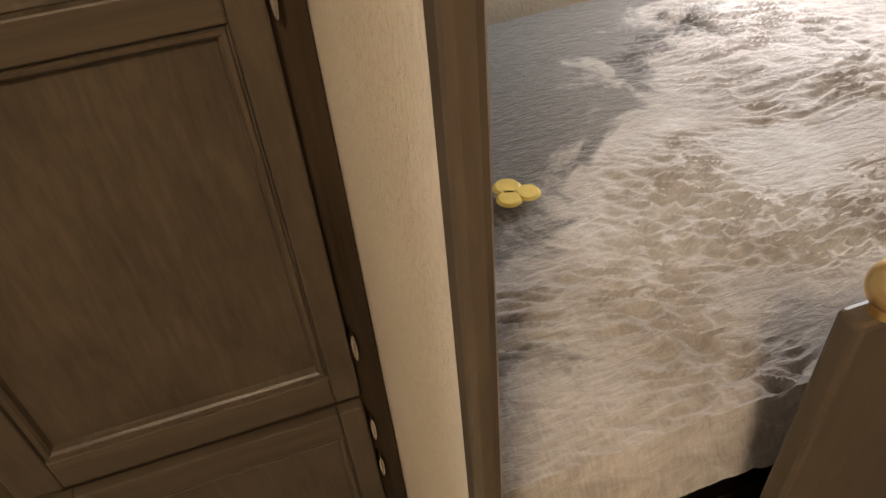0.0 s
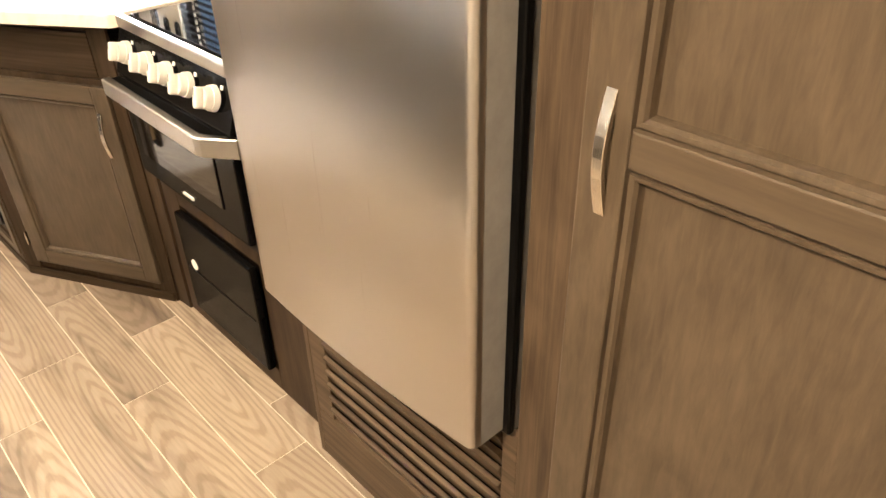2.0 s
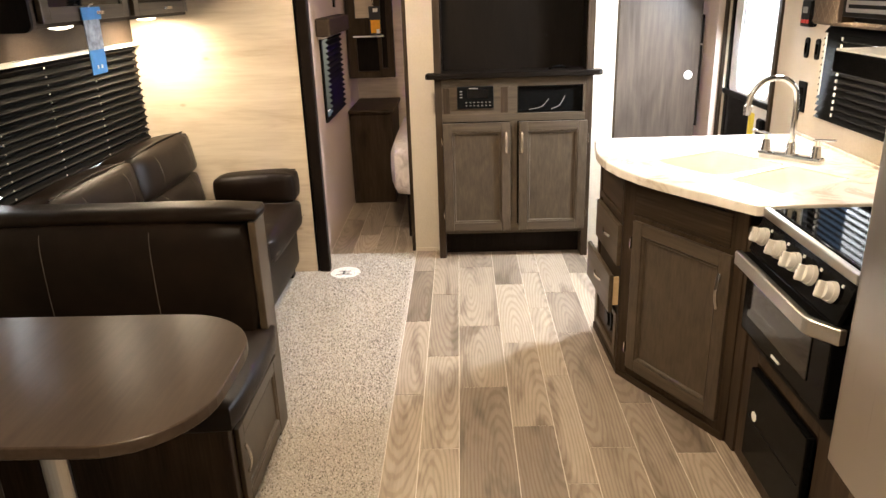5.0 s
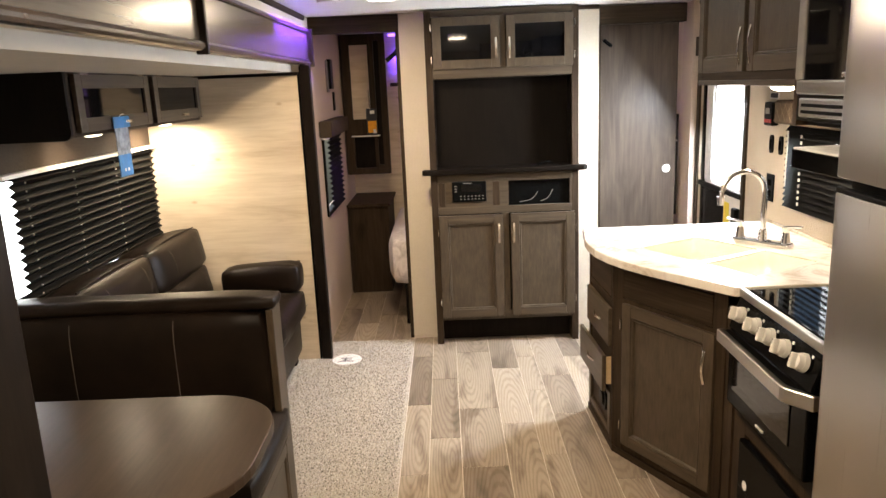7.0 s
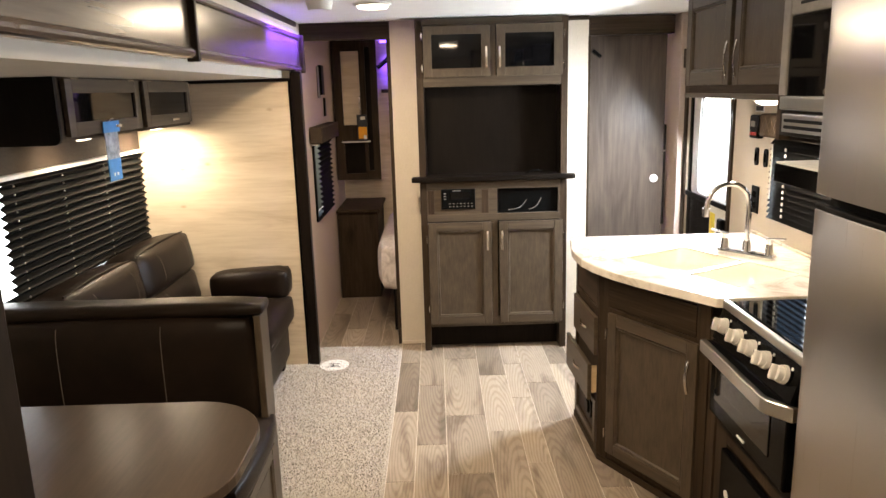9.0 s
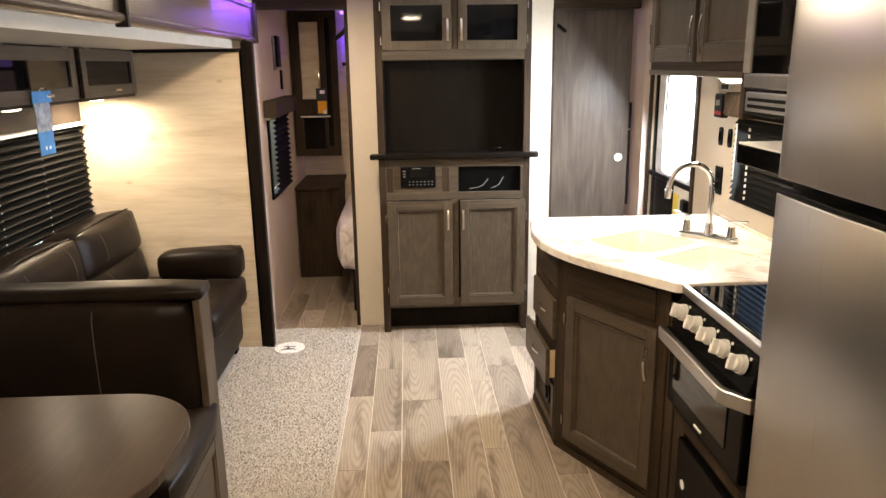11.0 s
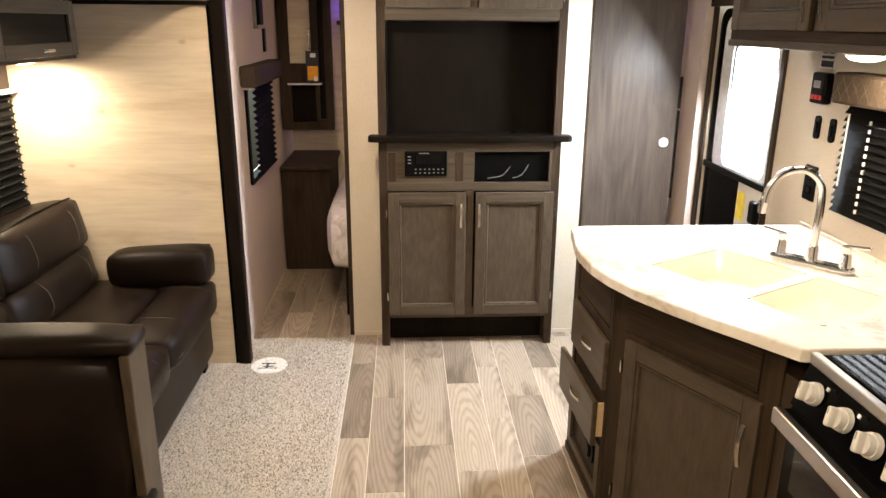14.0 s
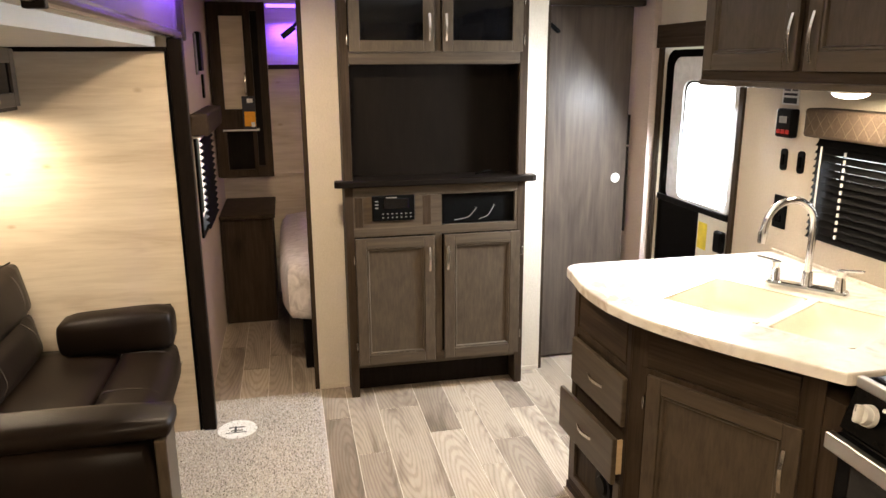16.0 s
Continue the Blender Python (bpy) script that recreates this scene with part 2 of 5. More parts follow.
STITCHING = plain("pale_thread", (0.10, 0.085, 0.070), 0.6)
WALL, CARPET, PLANK, LEATHER, MARBLE = wallboard(), carpet_mat(), plank_mat(), leather(), marble()
STEEL = steel("brushed_steel", (0.49, 0.475, 0.46), 0.28, (320, 320, 0.8))
STEEL_H = steel("brushed_steel_level", (0.50, 0.485, 0.46), 0.28, (260, 3, 3))
NICKEL = plain("satin_nickel", (0.62, 0.58, 0.52), 0.24, 1.0, 0.05, 60)
CHROME = plain("chrome", (0.82, 0.82, 0.82), 0.15, 1.0, 0.02)
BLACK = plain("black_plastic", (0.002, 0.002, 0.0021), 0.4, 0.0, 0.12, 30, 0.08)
BLACKGLOSS = plain("black_enamel", (0.002, 0.002, 0.0021), 0.14, 0.0, 0.12, 30, 0.05)
BLACKGLASS = plain("black_glass", (0.003, 0.003, 0.0035), 0.04, 0.0, 0.02, 30, 0.35)
WHITE = plain("white_plastic", (0.74, 0.72, 0.68), 0.4, 0.0, 0.04)
OFFWHITE = plain("ivory_knob_plastic", (0.62, 0.605, 0.58), 0.38, 0.0, 0.05)
SLIDECEIL = plain("slide_ceiling_panel", (0.52, 0.485, 0.43), 0.6, 0.0, 0.04, 8)
FASCIA = wood("glossy_taupe_laminate", (0.046, 0.034, 0.024), (0.082, 0.062, 0.044), (1.5, 1.5, 24), 0.24, 0.05, 0.0, 0.5)
FASCIA.node_tree.nodes["Principled BSDF"].inputs["Specular IOR Level"].default_value = 0.4
CEIL = plain("ceiling_panel", (0.78, 0.76, 0.72), 0.7, 0.0, 0.03, 8)
PINKWALL = plain("bedroom_wallboard", (0.52, 0.43, 0.37), 0.7, 0.0, 0.06, 90)
# Flat grey carries the bright reflection of the steel door sides.
DOORSIDE = plain("light_grey_door_side", (0.27, 0.262, 0.255), 0.35)
GREYPLASTIC = plain("grey_fridge_side", (0.20, 0.19, 0.18), 0.45)
SHADE = plain("black_pleated_fabric", (0.003, 0.0028, 0.0027), 0.7, 0.0, 0.2, 60, 0.12)
GROUT = plain("pale_grout", (0.60, 0.53, 0.45), 0.7)
SINK = plain("ivory_sink", (0.80, 0.72, 0.58), 0.22, 0.0, 0.03)
BEDDING = quilt_mat("bed_quilt", (0.42, 0.36, 0.32), (0.68, 0.61, 0.56), (60, 12, 12))
VALANCE = quilt_mat("valance_fabric", (0.030, 0.020, 0.013), (0.058, 0.040, 0.027), (140, 140, 140))
RAILWOOD = plain("glossy_brown_rail", (0.045, 0.031, 0.022), 0.22, 0.0, 0.3, 14, 0.6)
BRASS = plain("brass", (0.72, 0.52, 0.24), 0.3, 1.0)
YELLOW = plain("yellow_label", (0.80, 0.66, 0.08), 0.5)
BADGE = plain("yellow_badge", (0.74, 0.56, 0.15), 0.5)
BLUE = plain("blue_card", (0.05, 0.20, 0.48), 0.45)
ORANGE = plain("orange_label", (0.75, 0.25, 0.08), 0.5)
PAPER = plain("paper_label", (0.75, 0.74, 0.71), 0.6)
RED = plain("red_plastic", (0.35, 0.02, 0.015), 0.4)
PRINT = plain("dark_print", (0.03, 0.03, 0.035), 0.6)
LAMPGLOW = glow("lamp_diffuser", (1.0, 0.86, 0.66), 9.0)
PURPLEGLOW = glow("led_strip_purple", (0.25, 0.10, 1.0), 5.0)
OUTSIDE = glow("bright_daylight_backdrop", (0.95, 0.98, 1.0), 7.0)
DIMSIDE = glow("overcast_daylight_backdrop", (0.92, 0.96, 1.0), 2.2)
GLASSY, _n, _l, _b = material("clear_glass", (1, 1, 1), 0.02)
_b.inputs["Transmission Weight"].default_value = 1.0
_b.inputs["IOR"].default_value = 1.45


# ---------------------------------------------------------------- builders
OFFSET = {}


def thing(name, base, label, category, group="", kind=""):
    ob = new(name)
    ob.location = base
    OFFSET[ob.name] = Vector(base)
    ob.empty_display_size = 0.05
    return tagged(ob, label, category, group, kind)


def part(name, bm, mat, parent=None, label="", smooth=False):
    """Links a bmesh, built in world metres, as one mesh object under a thing or a part."""
    off = OFFSET.get(parent.name, Vector((0, 0, 0))) if parent else Vector((0, 0, 0))
    if parent:
        bmesh.ops.translate(bm, verts=bm.verts, vec=-off)
    bmesh.ops.recalc_face_normals(bm, faces=bm.faces)
    me = bpy.data.meshes.new(name)
    bm.to_mesh(me)
    bm.free()
    if smooth:
        me.shade_smooth()
        me.set_sharp_from_angle(angle=radians(50))
    ob = new(name, me)
    me.materials.append(mat)
    OFFSET[ob.name] = off
    if parent:
        ob.parent = parent
    return tagged(ob, label) if label else ob


def solid(name, bm, mat, label, category, kind="", group="", smooth=False):
    """A thing of one mesh."""
    return tagged(part(name, bm, mat, None, "", smooth), label, category, group, kind)


def box(bm, x0, x1, y0, y1, z0, z1, bevel=0.0, m=None, seg=2):
    r = bmesh.ops.create_cube(bm, size=1.0)
    bmesh.ops.scale(bm, vec=(abs(x1 - x0), abs(y1 - y0), abs(z1 - z0)), verts=r["verts"])
    bmesh.ops.translate(bm, vec=((x0 + x1) / 2, (y0 + y1) / 2, (z0 + z1) / 2), verts=r["verts"])
    vs = list(r["verts"])
    if bevel:
        es = list({e for v in vs for e in v.link_edges})
        g = bmesh.ops.bevel(bm, geom=es, offset=bevel, segments=seg, profile=0.5, affect="EDGES")
        vs = list({v for f in g["faces"] for v in f.verts} | {v for v in vs if v.is_valid})
    if m is not None:
        bmesh.ops.transform(bm, matrix=m, verts=vs)
    return vs


def cube(x0, x1, y0, y1, z0, z1, bevel=0.0, m=None, seg=2):
    bm = bmesh.new()
    box(bm, x0, x1, y0, y1, z0, z1, bevel, m, seg)
    return bm


def rod(bm, a, b, r, seg=14, r2=None):
    a, b = Vector(a), Vector(b)
    d = b - a
    m = Matrix.Translation((a + b) / 2) @ d.to_track_quat("Z", "Y").to_matrix().to_4x4()
    bmesh.ops.create_cone(bm, cap_ends=True, segments=seg, radius1=r, radius2=r if r2 is None else r2, depth=d.length, matrix=m)


def tube(points, r, seg=10, smooth_steps=6):
    """A bent round bar along points."""
    pts = [Vector(p) for p in points]
    line = []
    for i in range(len(pts) - 1):
        p0, p1, p2, p3 = pts[max(i - 1, 0)], pts[i], pts[i + 1], pts[min(i + 2, len(pts) - 1)]
        for k in range(smooth_steps):
            t = k / smooth_steps
            line.append(0.5 * ((2 * p1) + (p2 - p0) * t + (2 * p0 - 5 * p1 + 4 * p2 - p3) * t * t + (3 * p1 - p0 - 3 * p2 + p3) * t ** 3))
    line.append(pts[-1])
    bm, rings = bmesh.new(), []
    side = None
    for i, p in enumerate(line):
        d = (line[min(i + 1, len(line) - 1)] - line[max(i - 1, 0)]).normalized()
        if side is None:
            side = d.orthogonal().normalized()
        side = (side - d * side.dot(d)).normalized()
        up = d.cross(side)
        rings.append([bm.verts.new(p + r * (math.cos(a) * side + math.sin(a) * up)) for a in [2 * math.pi * k / seg for k in range(seg)]])
    for q, w in zip(rings, rings[1:]):
        for k in range(seg):
            bm.faces.new((q[k], q[(k + 1) % seg], w[(k + 1) % seg], w[k]))
    bm.faces.new(rings[0][::-1])
    bm.faces.new(rings[-1])
    return bm


def prism(outline, z0, z1, bevel=0.0):
    """A slab from an outline in x, y."""
    bm = bmesh.new()
    f = bm.faces.new([bm.verts.new((x, y, z0)) for x, y in outline])
    r = bmesh.ops.extrude_face_region(bm, geom=[f])
    bmesh.ops.translate(bm, vec=(0, 0, z1 - z0), verts=[v for v in r["geom"] if isinstance(v, bmesh.types.BMVert)])
    bmesh.ops.recalc_face_normals(bm, faces=bm.faces)
    if bevel:
        es = [e for e in bm.edges if abs(e.verts[0].co.z - e.verts[1].co.z) < 1e-6]
        bmesh.ops.bevel(bm, geom=es, offset=bevel, segments=3, profile=0.5, affect="EDGES")
    return bm


def arc(cx, cy, r, a0, a1, n=8):
    return [(cx + r * math.cos(radians(a0 + (a1 - a0) * k / n)), cy + r * math.sin(radians(a0 + (a1 - a0) * k / n))) for k in range(n + 1)]


def cushion(x0, x1, y0, y1, z0, z1, r=0.04, puff=0.015, m=None):
    """A soft block with rounded, slightly swollen faces."""
    bm = bmesh.new()
    box(bm, x0, x1, y0, y1, z0, z1)
    bmesh.ops.subdivide_edges(bm, edges=bm.edges[:], cuts=7, use_grid_fill=True)
    c = Vector(((x0 + x1) / 2, (y0 + y1) / 2, (z0 + z1) / 2))
    h = Vector(((x1 - x0) / 2, (y1 - y0) / 2, (z1 - z0) / 2))
    for v in bm.verts:
        d = v.co - c
        inner = Vector([max(-(h[k] - r), min(h[k] - r, d[k])) for k in range(3)])
        out = d - inner
        if out.length > 1e-6:
            out = out.normalized() * r
        u = [d[k] / h[k] for k in range(3)]
        for k in range(3):
            if abs(u[k]) > 0.99:
                others = [1 - u[j] ** 2 for j in range(3) if j != k]
                out[k] += math.copysign(puff * others[0] * others[1], u[k])
        v.co = c + inner + out + 0.0025 * noise.noise_vector(v.co * 9)
    if m is not None:
        bmesh.ops.transform(bm, matrix=m, verts=bm.verts)
    return bm


def facing(x, y, turn):
    """Local frame of a front: u along x, v up, outwards -y; turned about z."""
    return pose(x, y, 0, 0, 0, turn)


def arch_handle(m, u, v, length, parent, name="handle", level=False, wide=0.012):
    """A flat strip bent into a shallow arch between two feet."""
    s, n = length / 2, 12
    out = [(-s, 0.0), (-s, 0.016)] + [(-s + 2 * s * k / n, 0.022 + 0.012 * math.sin(math.pi * k / n)) for k in range(n + 1)] + [(s, 0.016), (s, 0.0)]
    ins = [(s - 0.007, 0.0), (s - 0.007, 0.015)] + [(s - 0.010 - (2 * s - 0.02) * k / n, 0.0175 + 0.0115 * math.sin(math.pi * k / n)) for k in range(n + 1)] + [(-s + 0.007, 0.015), (-s + 0.007, 0.0)]
    bm = prism(out + ins, -wide / 2, wide / 2, 0.001)
    turn = Matrix(((1, 0, 0, u), (0, -1, 0, 0), (0, 0, 1, v), (0, 0, 0, 1))) if level else Matrix(((0, 0, 1, u), (0, -1, 0, 0), (1, 0, 0, v), (0, 0, 0, 1)))
    bmesh.ops.transform(bm, matrix=m @ turn, verts=bm.verts)
    return part(name, bm, NICKEL, parent, "brushed nickel arched pull")


def bars(name, quads, d0, d1, mat, parent, m=None, bevel=0.0015):
    """Flat bars (u0, u1, v0, v1) between two depths, each a part of its own."""
    for q in quads:
        bm = cube(q[0], q[1], d0, d1, q[2], q[3], bevel)
        part(name, bm if m is None else loc(bm, m), mat, parent)


def shaker(name, m, u0, u1, v0, v1, parent, stile=0.055, depth=0.019, mat=None, panels=(), right=None):
    """A framed door with a recessed panel; panels: heights of the rails that split it."""
    mat = mat or CABINET
    right = right or stile
    door = part(name, loc(cube(u0 + 0.004, u1 - 0.004, -0.006, 0, v0 + 0.004, v1 - 0.004), m), mat, parent)
    rails = [(v0, v0 + stile)] + list(panels) + [(v1 - stile, v1)]
    bars("stile", ((u0, u0 + stile, v0, v1), (u1 - right, u1, v0, v1)), -depth, -0.002, mat, door, m, 0.0028)
    bars("rail", [(u0 + stile, u1 - right, p, q) for p, q in rails], -depth + 0.0004, -0.002, mat if mat is not CABINET else CABINET_H, door, m, 0.0028)
    for (_, p), (q, _) in zip(rails, rails[1:]):
        profile = [(0.0, 0.001), (0.0012, 0.0055), (0.0028, 0.0055), (0.0042, 0.0022), (0.0085, 0.0030), (0.0115, 0.0065), (0.0125, 0.0115), (0.0140, depth - 0.0055)]
        part("moulding", moulded(u0 + stile, u1 - right, p, q, [(k, d - depth) for k, d in profile], m), mat, door)
    return door


def moulded(u0, u1, v0, v1, profile, m):
    """A moulding that runs round the inside of a frame; profile: (inset, depth) steps."""
    bm, prev = bmesh.new(), None
    for k, d in profile:
        ring = [bm.verts.new((u, d, v)) for u, v in ((u0 + k, v0 + k), (u1 - k, v0 + k), (u1 - k, v1 - k), (u0 + k, v1 - k))]
        if prev:
            for i in range(4):
                bm.faces.new((prev[i], prev[(i + 1) % 4], ring[(i + 1) % 4], ring[i]))
        prev = ring
    return loc(bm, m)


def hinge(m, u, v, parent):
    oval = [(u + 0.0036 * math.cos(k * math.pi / 10), v + 0.024 * math.sin(k * math.pi / 10)) for k in range(20)]
    bm = prism(oval, -0.0215, -0.001, 0.0015)
    bmesh.ops.transform(bm, matrix=m @ Matrix(((1, 0, 0, 0), (0, 0, 1, 0), (0, 1, 0, 0), (0, 0, 0, 1))), verts=bm.verts)
    return part("hinge", bm, NICKEL, parent, "bright nickel cabinet hinge")


def loc(bm, m):
    bmesh.ops.transform(bm, matrix=m, verts=bm.verts)
    return bm


def rounded_rect(u0, u1, v0, v1, r, n=6):
    return arc(u1 - r, v1 - r, r, 0, 90, n) + arc(u0 + r, v1 - r, r, 90, 180, n) + arc(u0 + r, v0 + r, r, 180, 270, n) + arc(u1 - r, v0 + r, r, 270, 360, n)


def upright(outline, d0, d1, m, bevel=0.0):
    """A plate from an outline in u, v between depths d0 and d1 (outwards negative)."""
    bm = prism(outline, d0, d1, bevel)
    bmesh.ops.transform(bm, matrix=Matrix(((1, 0, 0, 0), (0, 0, 1, 0), (0, 1, 0, 0), (0, 0, 0, 1))), verts=bm.verts)
    bmesh.ops.transform(bm, matrix=m, verts=bm.verts)
    bmesh.ops.recalc_face_normals(bm, faces=bm.faces)
    return bm


def ring_plate(outer, inner, d0, d1, m):
    """A frame between two outlines with as many points each."""
    bm = bmesh.new()
    k = len(outer)
    vs = [[bm.verts.new((u, d, v)) for u, v in o] for d in (d0, d1) for o in (outer, inner)]
    for i in range(k):
        j = (i + 1) % k
        bm.faces.new((vs[0][i], vs[0][j], vs[1][j], vs[1][i]))
        bm.faces.new((vs[2][i], vs[2][j], vs[3][j], vs[3][i]))
        bm.faces.new((vs[0][i], vs[0][j], vs[2][j], vs[2][i]))
        bm.faces.new((vs[1][i], vs[1][j], vs[3][j], vs[3][i]))
    bmesh.ops.transform(bm, matrix=m, verts=bm.verts)
    return bm


# ---------------------------------------------------------------- setting
CEILING, KITCHEN_Y, MAIN_Y, SLIDE_Y, SLIDE_X, FRONT_X = 2.02, 1.34, -0.98, -1.88, -3.41, -3.78


def pierced(axis, d0, d1, a0, a1, z0, z1, openings):
    """A wall between depths d0 and d1 with openings (from, to, low, high) through it."""
    xs = sorted({a0, a1, *[v for o in openings for v in o[:2]]})
    zs = sorted({z0, z1, *[v for o in openings for v in o[2:]]})
    bm = bmesh.new()
    for xa, xb in zip(xs, xs[1:]):
        for za, zb in zip(zs, zs[1:]):
            if any(o[0] <= (xa + xb) / 2 <= o[1] and o[2] <= (za + zb) / 2 <= o[3] for o in openings):
                continue
            box(bm, *((xa, xb, d0, d1) if axis == "x" else (d0, d1, xa, xb)), za, zb)
    bmesh.ops.remove_doubles(bm, verts=bm.verts, dist=1e-5)
    return bm


def setting(name, bm, mat, label="", category="wall"):
    return solid(name, bm, mat, label, category, "structure")


setting("wall_kitchen", pierced("x", KITCHEN_Y, KITCHEN_Y + 0.05, -5.5, 2.2, 0, CEILING, [(-3.66, -2.99, 0.0, 1.79), (-2.47, -1.64, 1.03, 1.34)]), WALL, "beige textured wallboard wall behind the kitchen", "wall")
setting("wall_lounge", pierced("x", MAIN_Y - 0.05, MAIN_Y, -3.70, 2.2, 0, CEILING, [(SLIDE_X - 0.02, -0.52, 0.0, 1.74)]), WALL, "beige wallboard side wall with slide-out opening", "wall")
setting("wall_bedroom_side", pierced("x", MAIN_Y - 0.05, MAIN_Y, -5.5, -3.70, 0, CEILING, [(-4.62, -3.985, 0.80, 1.27)]), PINKWALL, "taupe wallboard bedroom side wall with window", "wall")
setting("wall_partition", pierced("y", FRONT_X, FRONT_X + 0.035, -0.44, 0.75, 0, CEILING, []), WALL, "beige wallboard partition behind the entertainment center", "wall")
setting("wall_front", cube(-5.55, -5.5, -1.03, 1.39, 0, CEILING), PALE, "pale plank-patterned bedroom end wall", "wall")
# Out of view; added to close the rear end of the room.
setting("wall_rear", cube(2.2, 2.25, -1.03, 1.39, 0, CEILING), WALL, "beige wallboard closing wall at the unseen rear", "wall")
setting("slide_wall_end", cube(SLIDE_X - 0.04, SLIDE_X, SLIDE_Y, -0.985, 0, 1.70), PALE, "pale plank-patterned panel closing the slide-out", "wall")
setting("slide_wall_near", cube(-0.56, -0.52, SLIDE_Y, -1.03, 0, 1.70), PALE, "pale plank-patterned slide-out end panel", "wall")
setting("slide_wall_back", pierced("x", SLIDE_Y - 0.05, SLIDE_Y, SLIDE_X - 0.04, -0.52, 0, 1.72, [(-3.36, -1.93, 0.80, 1.31)]), WALL, "beige wallboard slide-out back wall with window", "wall")
setting("ceiling", cube(-5.55, 2.25, -1.03, 1.39, CEILING, CEILING + 0.04), CEIL, "off-white ceiling panels", "ceiling")
setting("ceiling_slide", cube(SLIDE_X - 0.04, -0.52, SLIDE_Y - 0.05, -1.03, 1.70, 1.74), SLIDECEIL, "off-white slide-out ceiling", "ceiling")
setting("floor", cube(-5.55, 2.25, -1.9, 1.39, -0.05, -0.0012), GROUT, "pale joint bed under the floor planks", "floor")

# Slide-out trim: dark end post, header fascia with two rails
fascia = thing("slide_fascia", (-2.0, -0.97, 1.70), "taupe header fascia with dark rails over the slide-out", "trim", "", "structure")
part("fascia_board", cube(-3.62, -0.50, -0.978, -0.962, 1.765, 1.925), FASCIA, fascia)
part("rail", cube(-3.66, -0.50, -0.980, -0.945, 1.735, 1.768, 0.012), RAILWOOD, fascia)
part("rail", cube(-3.66, -0.50, -0.980, -0.950, 1.918, 1.942, 0.008), RAILWOOD, fascia)
part("joint_strip", cube(-1.715, -1.690, -0.980, -0.940, 1.725, 1.945, 0.004), TRIM, fascia)
part("end_block", cube(-3.66, -3.615, -0.980, -0.935, 1.73, 1.945, 0.008), FRAME, fascia)
setting("slide_end_trim", cube(SLIDE_X - 0.045, SLIDE_X + 0.012, -0.985, -0.925, 0.0, 1.735, 0.006), TRIM, "near-black vertical trim at the slide-out end", "trim")
setting("slide_side_seal", cube(SLIDE_X - 0.02, SLIDE_X + 0.004, -0.998, -0.984, 0.0, 1.70, 0.003), BLACK, "black rubber seal beside the slide-out panel", "trim")
setting("slide_top_trim", cube(SLIDE_X, SLIDE_X + 0.018, SLIDE_Y, -0.99, 1.682, 1.70, 0.004), TRIM, "dark trim under the slide-out ceiling", "trim")
setting("slide_corner_trim", cube(SLIDE_X, SLIDE_X + 0.016, SLIDE_Y, SLIDE_Y + 0.016, 0.0, 1.68, 0.004), CABINET, "brown corner trim in the slide-out", "trim")
setting("slide_near_jamb", cube(-0.535, -0.30, -1.03, -0.974, 0, 1.735, 0.006), TRIM, "brown jamb at the near end of the slide-out", "trim")

# Bedroom openings: headers and jambs
setting("header_left", cube(FRONT_X - 0.02, FRONT_X + 0.02, MAIN_Y, -0.44, 1.92, CEILING, 0.004), FRAME_H, "dark wooden header over the bedroom opening", "trim")
setting("header_right", cube(FRONT_X - 0.05, FRONT_X + 0.03, 0.745, 1.27, 1.905, 2.012, 0.005), FRAME_H, "dark wooden sliding-door valance", "trim")
setting("jamb_left", cube(FRONT_X - 0.012, FRONT_X + 0.037, -0.462, -0.440, 0, 1.92, 0.003), FRAME, "dark wooden partition edge", "trim")
setting("jamb_right", cube(FRONT_X - 0.012, FRONT_X + 0.037, 0.748, 0.764, 0, 1.905, 0.003), FRAME, "dark wooden partition edge", "trim")
setting("partition_base", cube(FRONT_X + 0.035, FRONT_X + 0.043, -0.438, -0.30, 0, 0.022, 0.002), WALL, "beige skirting at the partition", "trim")
setting("partition_base_right", cube(FRONT_X + 0.035, FRONT_X + 0.043, 0.61, 0.746, 0, 0.022, 0.002), WALL, "beige skirting at the partition", "trim")
setting("ceiling_cove_trim", cube(-3.62, -0.56, -0.985, -0.968, 1.99, 2.018, 0.004), FRAME_H, "dark strip where wall meets ceiling", "trim")
setting("kitchen_cove_trim", cube(-3.70, -2.83, 1.322, 1.338, 1.99, 2.018, 0.004), FRAME_H, "dark strip where wall meets ceiling", "trim")
setting("cove_trim_partition", cube(FRONT_X + 0.036, FRONT_X + 0.05, 0.61, 0.75, 1.995, 2.018, 0.004), FRAME_H, "dark strip where wall meets ceiling", "trim")

# Partition wall beside the pantry with its wooden end post
setting("wall_bunk", cube(0.3060, 0.3092, 0.249, KITCHEN_Y, 0, CEILING), WALL, "beige textured wallboard partition beside the pantry", "wall")
setting("bunk_post", cube(0.2890, 0.3030, 0.230, 0.2485, 0, CEILING, 0.004), CABINET, "brown wooden post capping the partition", "trim")

# Carpet
carpet = thing("carpet", (-1.5, -0.9, 0), "beige and grey speckled cut-pile carpet strip", "carpet", "", "structure")
cbm = cube(-3.70, 1.6, -1.88, -0.445, -0.006, 0.008, 0.004)
part("pile", cbm, CARPET, carpet)
part("edge_binding", cube(-3.70, 1.6, -0.4475, -0.4375, -0.006, 0.006, 0.002), CARPET, carpet)
setting("carpet_seam", cube(-3.1, 1.0, -0.801, -0.798, 0.006, 0.0088, 0.001), CARPET, "pale seam line along the carpet", "carpet")

